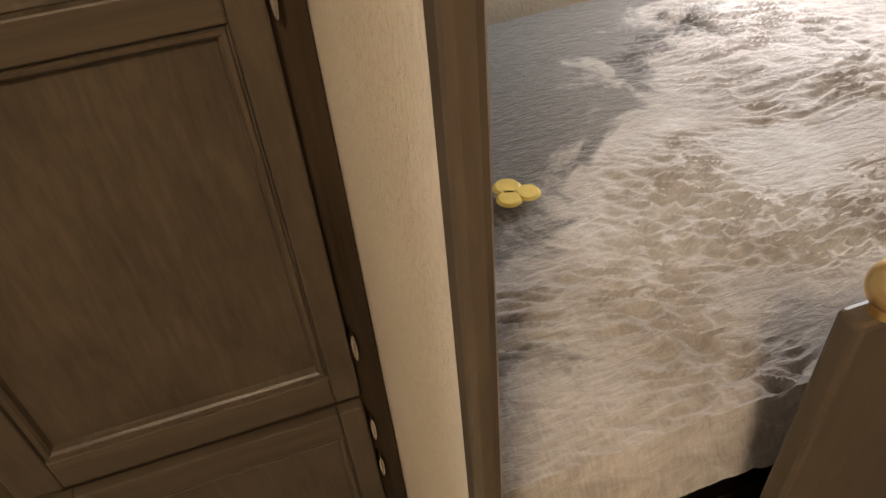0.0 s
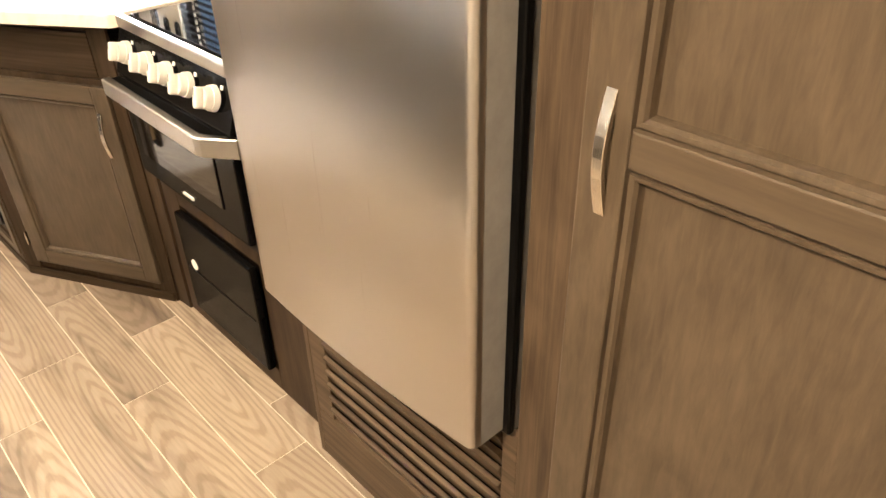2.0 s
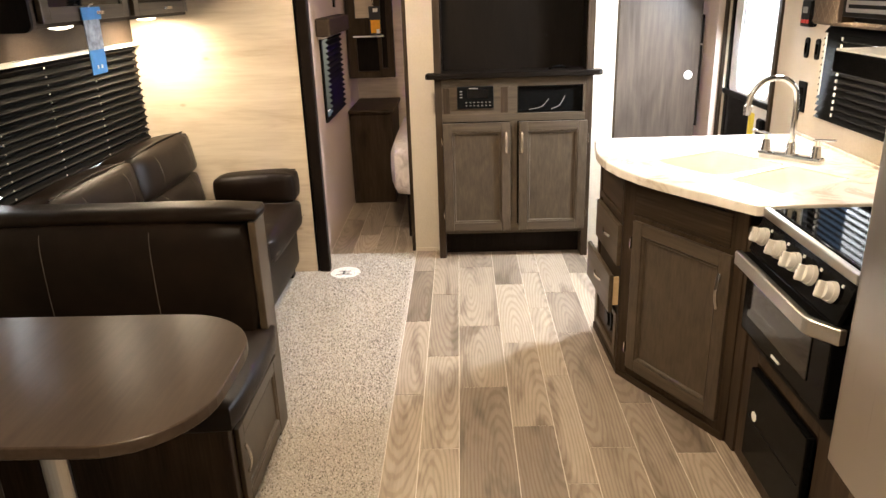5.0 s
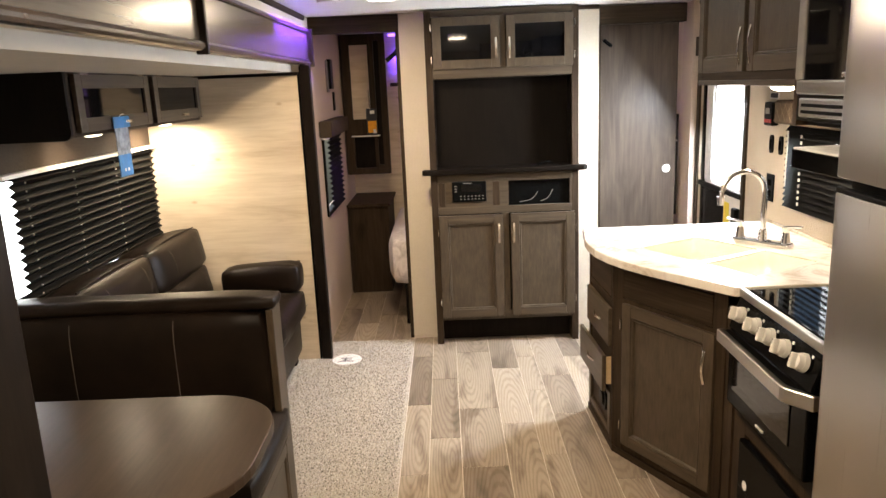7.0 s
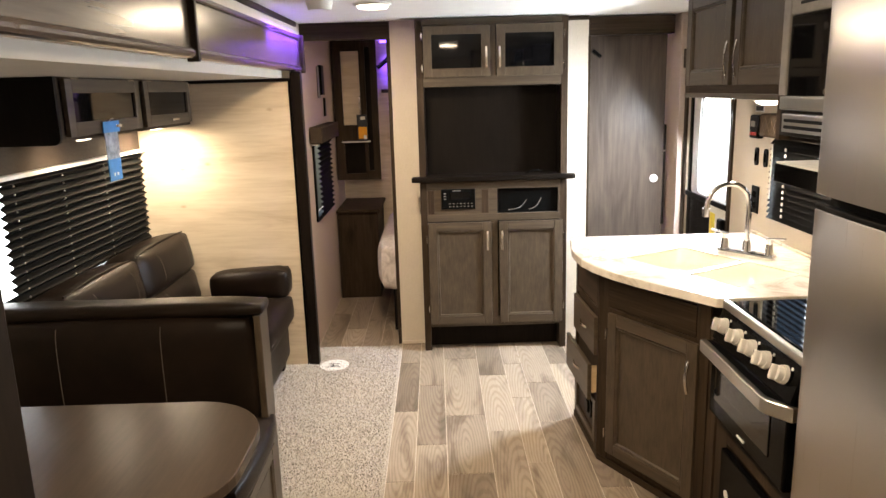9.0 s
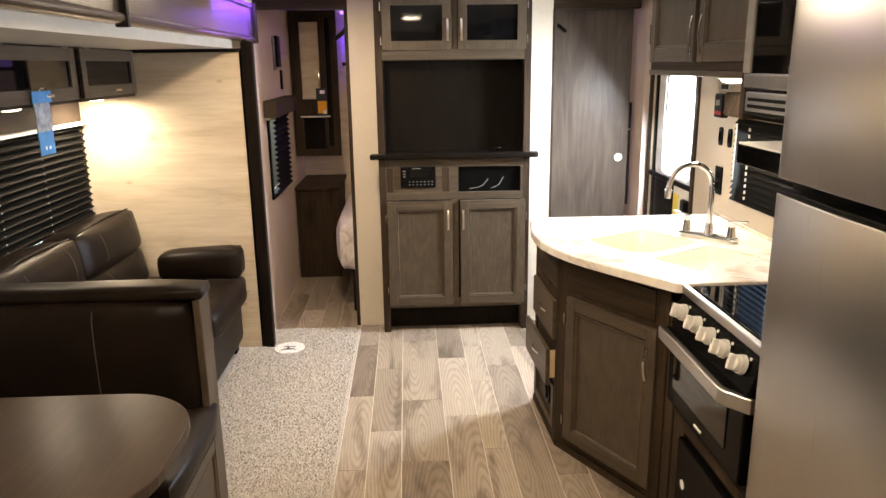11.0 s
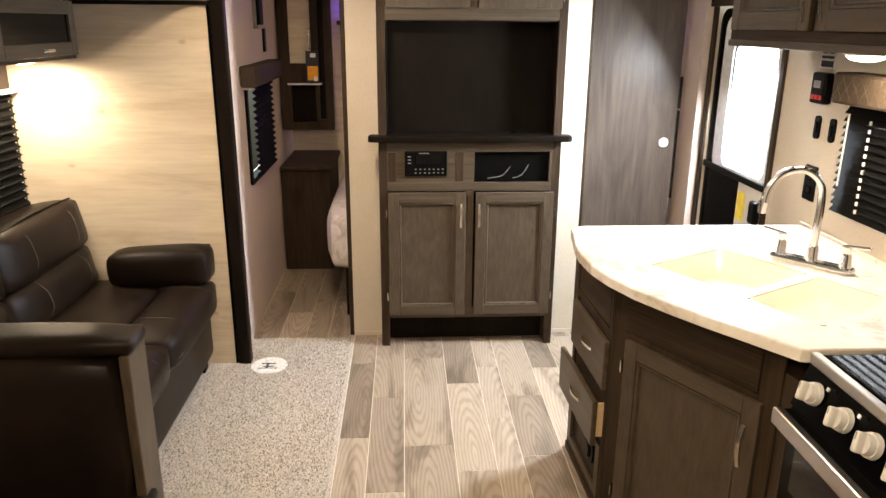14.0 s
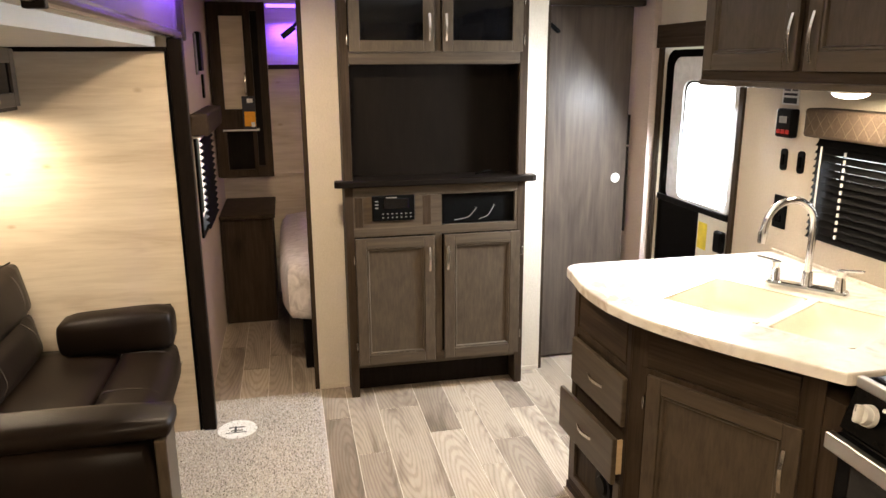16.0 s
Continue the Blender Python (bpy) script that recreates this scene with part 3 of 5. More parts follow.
# ---------------------------------------------------------------- entertainment center
EC = facing(-3.60, 0.158, 90)      # u along world y from the middle, outwards +x
ec = thing("entertainment_center", (-3.68, 0.158, 0), "tall taupe wooden entertainment center with a dark TV recess", "cabinet")
W = 0.444
for u0, u1, v0, v1 in ((-W, -W + 0.040, 0, 2.012), (W - 0.040, W, 0, 2.012)):
    part("side_stile", loc(cube(u0, u1, 0.0, 0.143, v0, v1, 0.002), EC), FRAME, ec)
bars("rail", [(-W + 0.040, W - 0.040, v0, v1) for v0, v1 in ((1.975, 2.012), (1.628, 1.690), (0.826, 0.868), (0.155, 0.208), (1.020, 1.072))], 0.001, 0.022, CABINET_H, ec, EC)
bars("mullion", ((-0.021, 0.021, 1.690, 1.975), (-0.021, 0.021, 0.208, 0.826)), 0.0012, 0.022, CABINET, ec, EC)
ebm = bmesh.new()
box(ebm, -W + 0.04, 0.022, 0.002, 0.02, 0.868, 1.02)      # face board round the stereo
part("face_board", loc(ebm, EC), CABINET_H, ec)
part("face_post", loc(cube(W - 0.052, W - 0.04, 0.002, 0.02, 0.868, 1.02), EC), CABINET, ec)
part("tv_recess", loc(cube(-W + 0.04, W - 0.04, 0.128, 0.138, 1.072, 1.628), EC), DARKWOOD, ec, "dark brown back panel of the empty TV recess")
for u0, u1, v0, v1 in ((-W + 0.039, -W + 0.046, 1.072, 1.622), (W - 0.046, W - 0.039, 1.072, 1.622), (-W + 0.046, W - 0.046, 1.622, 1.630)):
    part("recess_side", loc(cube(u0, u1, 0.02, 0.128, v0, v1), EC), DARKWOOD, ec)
part("cable_end", loc(tube([(0.20, 0.05, 1.104), (0.24, 0.04, 1.118), (0.275, 0.05, 1.12), (0.30, 0.07, 1.105)], 0.004, 8), EC), BLACK, ec, "short black cable end", True)
ledge = [(-W - 0.042, 0.03), (-W - 0.048, -0.028)] + [(-W - 0.045 + 0.02 * k / 4, -0.03 - 0.012 * math.sin(math.pi * k / 8)) for k in range(5)] + [(W + 0.025 + 0.02 * k / 4, -0.042 + 0.012 * k / 4) for k in range(5)] + [(W + 0.048, 0.03), (W, 0.03), (W - 0.02, 0.125), (-W + 0.02, 0.125), (-W, 0.03)]
part("ledge", loc(prism(ledge, 1.072, 1.102, 0.006), EC), DARKWOOD, ec, "dark rounded shelf ledge below the TV recess")
# Solid block; its black stands in for the shade inside the niche.
part("niche", loc(cube(0.022, W - 0.052, 0.028, 0.14, 0.868, 1.02), EC), BLACK, ec, "black block filling the cable niche in place of its dark depth")
for pts in ([(0.09, 0.024, 0.885), (0.16, 0.018, 0.90), (0.20, 0.016, 0.945)], [(0.215, 0.024, 0.885), (0.26, 0.018, 0.905), (0.29, 0.016, 0.955)]):
    part("cable", loc(tube(pts, 0.0020, 8), EC), GREYPLASTIC, ec, "grey coiled cable", True)
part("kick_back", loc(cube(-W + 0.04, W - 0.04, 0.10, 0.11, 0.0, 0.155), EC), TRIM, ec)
for u0, u1 in ((-0.396, -0.361), (-0.072, -0.032)):
    part("vent_cutout", loc(cube(u0, u1, 0.0002, 0.004, 0.875, 1.018, 0.001), EC), FRAME, ec, "dark upright inset strip")
doors = ((-0.403, -0.018), (0.030, 0.418))
for k, (u0, u1) in enumerate(doors):
    d = shaker("door", EC, u0, u1, 0.175 if k == 0 else 0.205 - 0.028, 0.822, ec, 0.052)
    arch_handle(EC, (u1 - 0.024) if k == 0 else (u0 + 0.018), 0.705, 0.12, d)
    for v in (0.28, 0.72):
        hinge(EC, u0 - 0.007 if k == 0 else u1 + 0.007, v, d)
for k, (u0, u1) in enumerate(((-0.400, -0.012), (0.026, 0.410))):
    m = EC
    bm = bmesh.new()
    v0, v1, st = 1.682, 1.972, 0.050
    for q in ((u0, u0 + st, v0, v1), (u1 - st, u1, v0, v1), (u0 + st, u1 - st, v0, v0 + st), (u0 + st, u1 - st, v1 - st, v1)):
        box(bm, q[0], q[1], -0.019, 0, q[2], q[3], 0.002)
    d = part("upper_door", loc(bm, m), CABINET, ec)
    part("glass_pane", loc(cube(u0 + st, u1 - st, -0.010, -0.006, v0 + st, v1 - st), m), BLACKGLASS, d, "dark reflective glass pane")
    arch_handle(EC, (u1 - 0.022) if k == 0 else (u0 + 0.018), 1.79, 0.12, d)
    for v in (1.735, 1.915):
        hinge(EC, u0 - 0.008 if k == 0 else u1 + 0.008, v, d)
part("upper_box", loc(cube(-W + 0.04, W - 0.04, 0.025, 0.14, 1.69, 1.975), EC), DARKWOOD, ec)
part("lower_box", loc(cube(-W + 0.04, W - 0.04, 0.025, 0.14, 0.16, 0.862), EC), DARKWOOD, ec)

stereo = thing("car_stereo", (-3.59, 0.104, 0.90), "black wall-mounted stereo with small buttons and display", "stereo")
part("faceplate", loc(cube(-0.318, -0.112, -0.010, 0.002, 0.902, 1.026, 0.006), EC), BLACK, stereo)
part("display", loc(cube(-0.262, -0.142, -0.0125, -0.009, 0.962, 1.010, 0.001), EC), BLACKGLASS, stereo)
for r in range(3):
    part("button", loc(cube(-0.303, -0.288, -0.012, -0.009, 0.964 + 0.016 * r, 0.970 + 0.016 * r, 0.001), EC), GREYPLASTIC, stereo)
for r in range(2):
    for c in range(7):
        part("button", loc(cube(-0.270 + 0.022 * c, -0.261 + 0.022 * c, -0.012, -0.009, 0.917 + 0.018 * r, 0.922 + 0.018 * r, 0.001), EC), GREYPLASTIC, stereo)
part("legend_bar", loc(cube(-0.25, -0.20, -0.013, -0.0095, 1.013, 1.018), EC), GREYPLASTIC, stereo)

# ---------------------------------------------------------------- sliding bedroom door
SD = facing(-3.88, 0.0, 90)
sd = thing("sliding_door", (-3.89, 1.02, 0), "weathered brown wooden sliding door with white finger pull", "door")
part("leaf", loc(cube(0.70, 1.262, -0.012, 0.016, 0.018, 1.92, 0.002), SD), SLIDER, sd)
fp = bmesh.new()
bmesh.ops.create_cone(fp, cap_ends=True, segments=28, radius1=0.026, radius2=0.023, depth=0.006, matrix=pose(1.205, -0.015, 1.022, 90))
part("finger_pull", loc(fp, SD), WHITE, sd, "round white finger pull")
lt = bmesh.new()
box(lt, -0.032, 0.032, -0.030, -0.012, -0.011, 0.011, 0.004, pose(0.825, 0, 1.803, 0, 38, 0))
rod(lt, (0.845, -0.034, 1.785), (0.845, -0.012, 1.785), 0.007)
part("catch", loc(lt, SD), BLACK, sd, "small black swivel catch")
strike = thing("door_strike", (-3.87, 1.30, 1.05), "black latch strip on the door jamb", "latch")
part("strip", loc(cube(1.266, 1.278, -0.010, 0.012, 0.72, 1.36, 0.002), SD), TRIM, strike)
part("latch_tongue", loc(cube(1.262, 1.280, -0.014, -0.008, 1.190, 1.200, 0.001), SD), CHROME, strike)
setting("right_reveal", cube(-3.90, -3.72, 1.300, 1.338, 0, CEILING, 0.0), PINKWALL, "pinkish wallboard strip beside the sliding door", "wall")

# ---------------------------------------------------------------- bedroom
bed = thing("bed", (-4.72, 0.15, 0), "bed with a striped grey-beige quilt", "bed")
part("base", cube(-5.45, -4.02, -0.50, 0.80, 0.0, 0.33, 0.01), DARKWOOD, bed)
part("mattress", cushion(-5.46, -4.00, -0.55, 0.85, 0.33, 0.58, 0.06, 0.01), BEDDING, bed)
part("quilt", cushion(-5.44, -3.97, -0.60, 0.90, 0.26, 0.64, 0.10, 0.02), BEDDING, bed, "striped grey-beige quilt", True)
ns = thing("nightstand", (-5.15, -0.80, 0), "dark wooden nightstand built in beside the bed", "nightstand")
part("body", cube(-5.48, -4.86, -0.972, -0.655, 0, 0.69, 0.004), FRAME, ns)
part("top", cube(-5.49, -4.83, -0.975, -0.635, 0.69, 0.715, 0.006), FRAME, ns)
ward = thing("wardrobe", (-5.2, -0.78, 0.93), "dark wooden overhead wardrobe with a pale open panel", "wardrobe")
part("side_panel", cube(-5.48, -5.02, -0.972, -0.958, 0.93, 2.0, 0.002), FRAME, ward)
part("face_frame", pierced("y", -5.03, -5.005, -0.958, -0.625, 0.93, 2.0, [(-0.90, -0.76, 1.36, 1.92), (-0.90, -0.74, 0.98, 1.22), (-0.715, -0.675, 1.0, 1.95)]), FRAME, ward)
# Matte pale board: the reflected wood is put in as its material.
part("mirror", cube(-5.035, -5.03, -0.905, -0.755, 1.35, 1.93), PALE, ward, "pale wood board standing in for the reflection in the wardrobe panel")
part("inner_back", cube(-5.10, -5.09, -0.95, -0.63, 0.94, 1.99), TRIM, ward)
part("handle", tube([(-5.0, -0.765, 1.45), (-4.975, -0.765, 1.47), (-4.975, -0.765, 1.56), (-5.0, -0.765, 1.58)], 0.005), NICKEL, ward)
part("shelf", cube(-5.05, -5.0, -0.92, -0.70, 1.225, 1.235), WHITE, ward)
card = thing("hang_tag", (-4.99, -0.74, 1.23), "black and orange hang tag on the wardrobe", "tag")
part("card", cube(-4.998, -4.994, -0.795, -0.715, 1.235, 1.44), PRINT, card)
part("orange_field", cube(-4.9935, -4.992, -0.785, -0.718, 1.255, 1.345), plain("orange_card", (0.80, 0.36, 0.02), 0.5), card)
part("white_field", cube(-4.9935, -4.992, -0.765, -0.73, 1.40, 1.425), PAPER, card)
part("white_corner", cube(-4.9915, -4.9905, -0.745, -0.722, 1.25, 1.28), PAPER, card)
setting("bedroom_rail", cube(-5.5, -5.485, -0.63, 1.3, 1.60, 1.63, 0.003), FRAME_H, "wooden rail across the bedroom end wall", "trim")
setting("bedroom_panel_trim", cube(-5.5, -5.488, -0.98, 1.3, 0.86, 0.885, 0.003), PALE, "pale rail across the bedroom end wall", "trim")
led = thing("led_strip", (-5.2, 0.0, 2.0), "purple LED accent strip along the bedroom ceiling", "lamp")
part("diffuser", cube(-5.43, -5.40, -0.62, 0.95, 2.0, 2.018), PURPLEGLOW, led)
reading = thing("reading_lamp", (-3.85, -0.445, 1.85), "small black swivel reading lamp on the jamb", "lamp")
rb = bmesh.new()
rod(rb, (-3.86, -0.47, 1.80), (-3.86, -0.53, 1.755), 0.013)
rod(rb, (-3.79, -0.455, 1.82), (-3.86, -0.478, 1.80), 0.008)
part("head", rb, BLACK, reading)
bw = thing("window_bedroom", (-4.3, -0.98, 0.8), "bedroom window with black pleated shade and wooden valance", "window", "", "structure")
part("window_frame", ring_plate(rounded_rect(3.95, 4.64, 0.78, 1.29, 0.02), rounded_rect(3.985, 4.61, 0.81, 1.275, 0.02), -0.012, 0.03, facing(0, -0.98, 180)), BLACK, bw)


def pleats(m, u0, u1, v0, v1, pitch=0.034, deep=0.02, out=-0.03):
    """A pleated shade hanging in a window, with its cords' holes left closed."""
    k = max(2, int(round((v1 - v0) / (pitch / 2))))
    bm = bmesh.new()
    prev = None
    for i in range(k + 1):
        v = v0 + (v1 - v0) * i / k
        d = out + (deep / 2 if i % 2 else -deep / 2)
        row = [bm.verts.new((u, d + e, v)) for e in (0, 0.0012) for u in (u0, u1)]
        if prev:
            bm.faces.new((prev[0], prev[1], row[1], row[0]))
            bm.faces.new((prev[2], prev[3], row[3], row[2]))
            bm.faces.new((prev[0], row[0], row[2], prev[2]))
            bm.faces.new((prev[1], row[1], row[3], prev[3]))
        prev = row
    return loc(bm, m)


BW = facing(0, -0.98, 180)
part("shade", pleats(BW, 4.085, 4.63, 0.80, 1.29, 0.034, 0.022, -0.022), SHADE, bw, "black pleated shade", True)
part("valance", loc(cube(3.86, 4.66, -0.085, -0.002, 1.30, 1.405, 0.01), BW), VALANCE, bw, "brown upholstered valance")
part("headrail", loc(cube(3.88, 4.64, -0.045, -0.008, 1.288, 1.30, 0.001), BW), WHITE, bw)
tag = thing("wall_controls", (-4.4, -0.975, 1.6), "dark thermostat and switch plates on the bedroom wall", "switch")
part("thermostat", loc(cube(4.36, 4.47, -0.028, -0.001, 1.60, 1.80, 0.006), BW), BLACK, tag)
part("thermostat_plate", loc(cube(4.30, 4.40, -0.010, -0.001, 1.58, 1.79, 0.004), BW), GREYPLASTIC, tag)
part("switch_plate", loc(cube(4.54, 4.60, -0.012, -0.001, 1.45, 1.58, 0.004), BW), BLACK, tag)

# ---------------------------------------------------------------- entry door
ED = facing(0, 1.34, 0)
ed = thing("door_entry", (-3.3, 1.36, 0), "black and white RV entry door with bright frosted window", "door", "", "structure")
part("casing", ring_plate([(-2.965, 0.0), (-2.965, 1.80), (-3.70, 1.80), (-3.70, 0.0)], [(-2.995, 0.0), (-2.995, 1.70), (-3.66, 1.70), (-3.66, 0.0)], -0.012, 0.0, ED), FRAME, ed)
part("header_board", loc(cube(-3.70, -2.965, -0.030, -0.012, 1.70, 1.81, 0.003), ED), FRAME_H, ed)
part("leaf", ring_plate(rounded_rect(-3.655, -3.0, 0.02, 1.69, 0.07), rounded_rect(-3.46, -3.05, 0.985, 1.535, 0.05), 0.012, 0.035, ED), BLACKGLOSS, ed)
part("window_surround", ring_plate(rounded_rect(-3.565, -3.018, 0.955, 1.655, 0.06), rounded_rect(-3.465, -3.045, 0.985, 1.545, 0.05), 0.002, 0.012, ED), plain("door_white", (0.62, 0.61, 0.60), 0.5), ed, "pale plastic window surround")
part("pane", upright(rounded_rect(-3.46, -3.045, 0.985, 1.54, 0.05), 0.016, 0.02, ED), OUTSIDE, ed, "overexposed frosted glass pane")
part("lower_panel", loc(cube(-3.25, -3.015, 0.0, 0.012, 0.03, 0.955, 0.006), ED), WHITE, ed, "white lower door panel")
part("crossbar", loc(cube(-3.64, -3.01, -0.008, 0.008, 0.945, 0.975, 0.004), ED), BLACK, ed)
part("label", loc(cube(-3.235, -3.165, -0.0025, 0.0, 0.78, 0.905), ED), YELLOW, ed, "yellow warning label")
part("latch", loc(cube(-3.075, -3.01, -0.030, 0.0, 0.80, 0.90, 0.012), ED), BLACK, ed, "black door latch")

# ---------------------------------------------------------------- kitchen base cabinet, counter, sink
kb = thing("sink_cabinet", (-2.2, 0.95, 0), "taupe wooden kitchen base cabinet with drawers and angled door", "cabinet")
part("carcass", prism([(-2.62, 0.482), (-2.185, 0.497), (-1.690, 0.772), (-1.625, 0.778), (-1.625, 1.335), (-2.62, 1.335)], 0.0, 0.800), FRAME, kb)
part("side_rail", cube(-2.62, -2.605, 0.486, 1.335, 0.800, 0.864), FRAME, kb)
S1 = facing(-2.62, 0.480, math.degrees(math.atan2(0.015, 0.435)))
S2 = facing(-2.185, 0.495, math.degrees(math.atan2(0.275, 0.495)))
L2 = math.hypot(0.275, 0.495)
part("corner_post", loc(cube(-0.012, 0.052, -0.004, 0.01, 0.0, 0.864, 0.002), S2), FRAME, kb)
bars("face_frame", ((0.40, 0.436, 0.0, 0.864), (0.0, 0.03, 0.0, 0.864), (0.03, 0.40, 0.66, 0.685), (0.03, 0.40, 0.832, 0.864), (0.03, 0.40, 0.0, 0.09)), -0.006, 0.004, FRAME, kb, S1, 0.001)
part("false_panel", loc(cube(0.04, 0.39, -0.004, 0.004, 0.692, 0.828), S1), FRAME_H, kb)
dr = part("drawer", loc(cube(0.020, 0.415, -0.022, -0.004, 0.475, 0.645, 0.004), S1), CABINET_H, kb)
arch_handle(S1, 0.215, 0.555, 0.115, dr, "handle", True)
S1o = S1 @ Matrix.Translation((0, -0.026, 0))
dr = part("drawer", loc(cube(-0.015, 0.418, -0.022, -0.004, 0.27, 0.435, 0.004), S1o), CABINET_H, kb, "drawer pulled slightly open")
part("drawer_side", loc(cube(0.402, 0.409, -0.004, 0.020, 0.30, 0.425, 0.001), S1o), DRAWER_SIDE, dr, "raw pale drawer side")
arch_handle(S1o, 0.20, 0.352, 0.115, dr, "handle", True)
bars("lower_frame", ((0.02, 0.06, 0.06, 0.26), (0.37, 0.41, 0.06, 0.26), (0.06, 0.37, 0.06, 0.085), (0.06, 0.37, 0.235, 0.26)), -0.012, 0.0, CABINET, kb, S1, 0.001)
spk = bmesh.new()
bmesh.ops.create_cone(spk, cap_ends=True, segments=32, radius1=0.062, radius2=0.056, depth=0.014, matrix=pose(0.305, -0.010, 0.195, 90))
bmesh.ops.create_cone(spk, cap_ends=True, segments=24, radius1=0.042, radius2=0.030, depth=0.012, matrix=pose(0.305, -0.020, 0.195, 90))
part("duct_grille", loc(spk, S1), BLACK, kb, "round black furnace duct outlet")
bars("face_frame", ((0.03, L2 - 0.055, 0.685, 0.71), (0.03, L2 - 0.055, 0.836, 0.864), (0.03, L2 - 0.055, 0.0, 0.03), (L2 - 0.055, L2 + 0.004, 0.0, 0.864)), -0.005, 0.004, FRAME, kb, S2, 0.001)
part("false_panel", loc(cube(0.045, L2 - 0.06, -0.003, 0.004, 0.715, 0.83), S2), FRAME_H, kb)
d = shaker("door", S2, 0.062, L2 - 0.035, 0.066, 0.693, kb, 0.050, 0.019)
arch_handle(S2, L2 - 0.075, 0.555, 0.13, d)
for v in (0.15, 0.60):
    hinge(S2, 0.054, v, d)
part("kick_strip", prism([(-2.625, 0.470), (-2.18, 0.486), (-1.690, 0.758), (-1.690, 0.772), (-2.185, 0.500), (-2.625, 0.484)], 0.0, 0.03), FRAME_H, kb)

edge = [(-1.608, 1.336), (-2.690, 1.336), (-2.697, 0.62)] + [(-2.625 + 0.072 * math.cos(radians(a)), 0.525 + 0.082 * math.sin(radians(a))) for a in range(170, 251, 16)]
edge += [(-2.55, 0.434), (-2.46, 0.418), (-2.36, 0.412), (-2.24, 0.420), (-2.13, 0.446), (-2.02, 0.490), (-1.92, 0.546), (-1.82, 0.610), (-1.72, 0.682), (-1.64, 0.738), (-1.612, 0.757), (-1.608, 0.77)]
SINK_M = Matrix.Translation((0, 0, 0.017)) @ facing(-2.072, 0.896, 28.8)
HOLE = rounded_rect(-0.30, 0.30, -0.185, 0.185, 0.05)


def counter_top():
    """The worktop slab with the sink cut out: outer wall, inner wall, and bridged faces."""
    inner = [(SINK_M @ Vector((u, v, 0))).to_2d() for u, v in HOLE]
    bm = bmesh.new()
    rings = {}
    for z in (0.864, 0.897):
        o = [bm.verts.new((x, y, z)) for x, y in edge]
        i = [bm.verts.new((p.x, p.y, z)) for p in inner]
        eo = [bm.edges.new((o[k], o[(k + 1) % len(o)])) for k in range(len(o))]
        ei = [bm.edges.new((i[k], i[(k + 1) % len(i)])) for k in range(len(i))]
        bmesh.ops.triangle_fill(bm, use_beauty=True, use_dissolve=False, edges=eo + ei)
        rings[z] = (o, i)
    for w in (0, 1):
        a, b = rings[0.864][w], rings[0.897][w]
        for k in range(len(a)):
            j = (k + 1) % len(a)
            bm.faces.new((a[k], a[j], b[j], b[k]))
    bmesh.ops.recalc_face_normals(bm, faces=bm.faces)
    rim = {v for v in rings[0.897][0]}
    bmesh.ops.bevel(bm, geom=[e for e in bm.edges if e.verts[0] in rim and e.verts[1] in rim and len([f for f in e.link_faces if abs(f.normal.z) < 0.5]) == 1], offset=0.006, segments=3, profile=0.5, affect="EDGES")
    return bm


wt = thing("worktop", (-2.2, 0.9, 0.864), "cream marbled laminate worktop with curved edge", "worktop")
part("slab", counter_top(), MARBLE, wt)
part("splash_strip", cube(-2.69, -1.61, 1.328, 1.3385, 0.8965, 0.909, 0.002), MARBLE, wt)
sink = thing("sink", tuple(SINK_M @ Vector((0, 0, 0.70))), "ivory double-bowl sink set into the worktop", "sink")


def bowl(u0, u1, v0, v1, deep):
    bm = bmesh.new()
    rings = []
    for s, z in ((0.0, 0.8785), (0.006, 0.872), (0.016, 0.86), (0.03, 0.88 - deep + 0.03), (0.06, 0.88 - deep)):
        rings.append([bm.verts.new((u, v, z)) for u, v in rounded_rect(u0 + s, u1 - s, v0 + s, v1 - s, 0.045)])
    for a, b in zip(rings, rings[1:]):
        for k in range(len(a)):
            j = (k + 1) % len(a)
            bm.faces.new((a[k], a[j], b[j], b[k]))
    bm.faces.new(rings[-1])
    return loc(bm, SINK_M)


part("bowl", bowl(-0.292, 0.03, -0.176, 0.176, 0.075), SINK, sink, "", True)
part("bowl", bowl(0.054, 0.292, -0.176, 0.176, 0.075), SINK, sink, "", True)
rimb = bmesh.new()
for q in ((-0.302, 0.302, -0.188, -0.172), (-0.302, 0.302, 0.172, 0.188), (-0.302, -0.286, -0.172, 0.172), (0.286, 0.302, -0.172, 0.172), (0.026, 0.058, -0.172, 0.172)):
    box(rimb, q[0], q[1], q[2], q[3], 0.868, 0.8795, 0.001)
part("rim", loc(rimb, SINK_M), SINK, sink)

FA = Matrix.Translation((0, 0, 0.017)) @ facing(-2.205, 1.105, 38.0)
fau = thing("faucet", (-2.205, 1.105, 0.897), "chrome gooseneck faucet with two lever handles", "faucet")
part("base_plate", loc(cube(-0.125, 0.125, -0.026, 0.026, 0.880, 0.902, 0.010), FA), CHROME, fau)
part("spout", loc(tube([(0, 0, 0.90), (0, 0, 1.00), (0.0, 0, 1.10), (-0.01, -0.015, 1.155), (-0.045, -0.05, 1.185), (-0.085, -0.095, 1.172), (-0.108, -0.122, 1.13), (-0.116, -0.130, 1.075)], 0.0115, 14, 8), FA), CHROME, fau, "", True)
sb = bmesh.new()
rod(sb, (0, 0, 0.90), (0, 0, 0.945), 0.021, 20, 0.015)
part("collar", loc(sb, FA), CHROME, fau, "", True)
sb = bmesh.new()
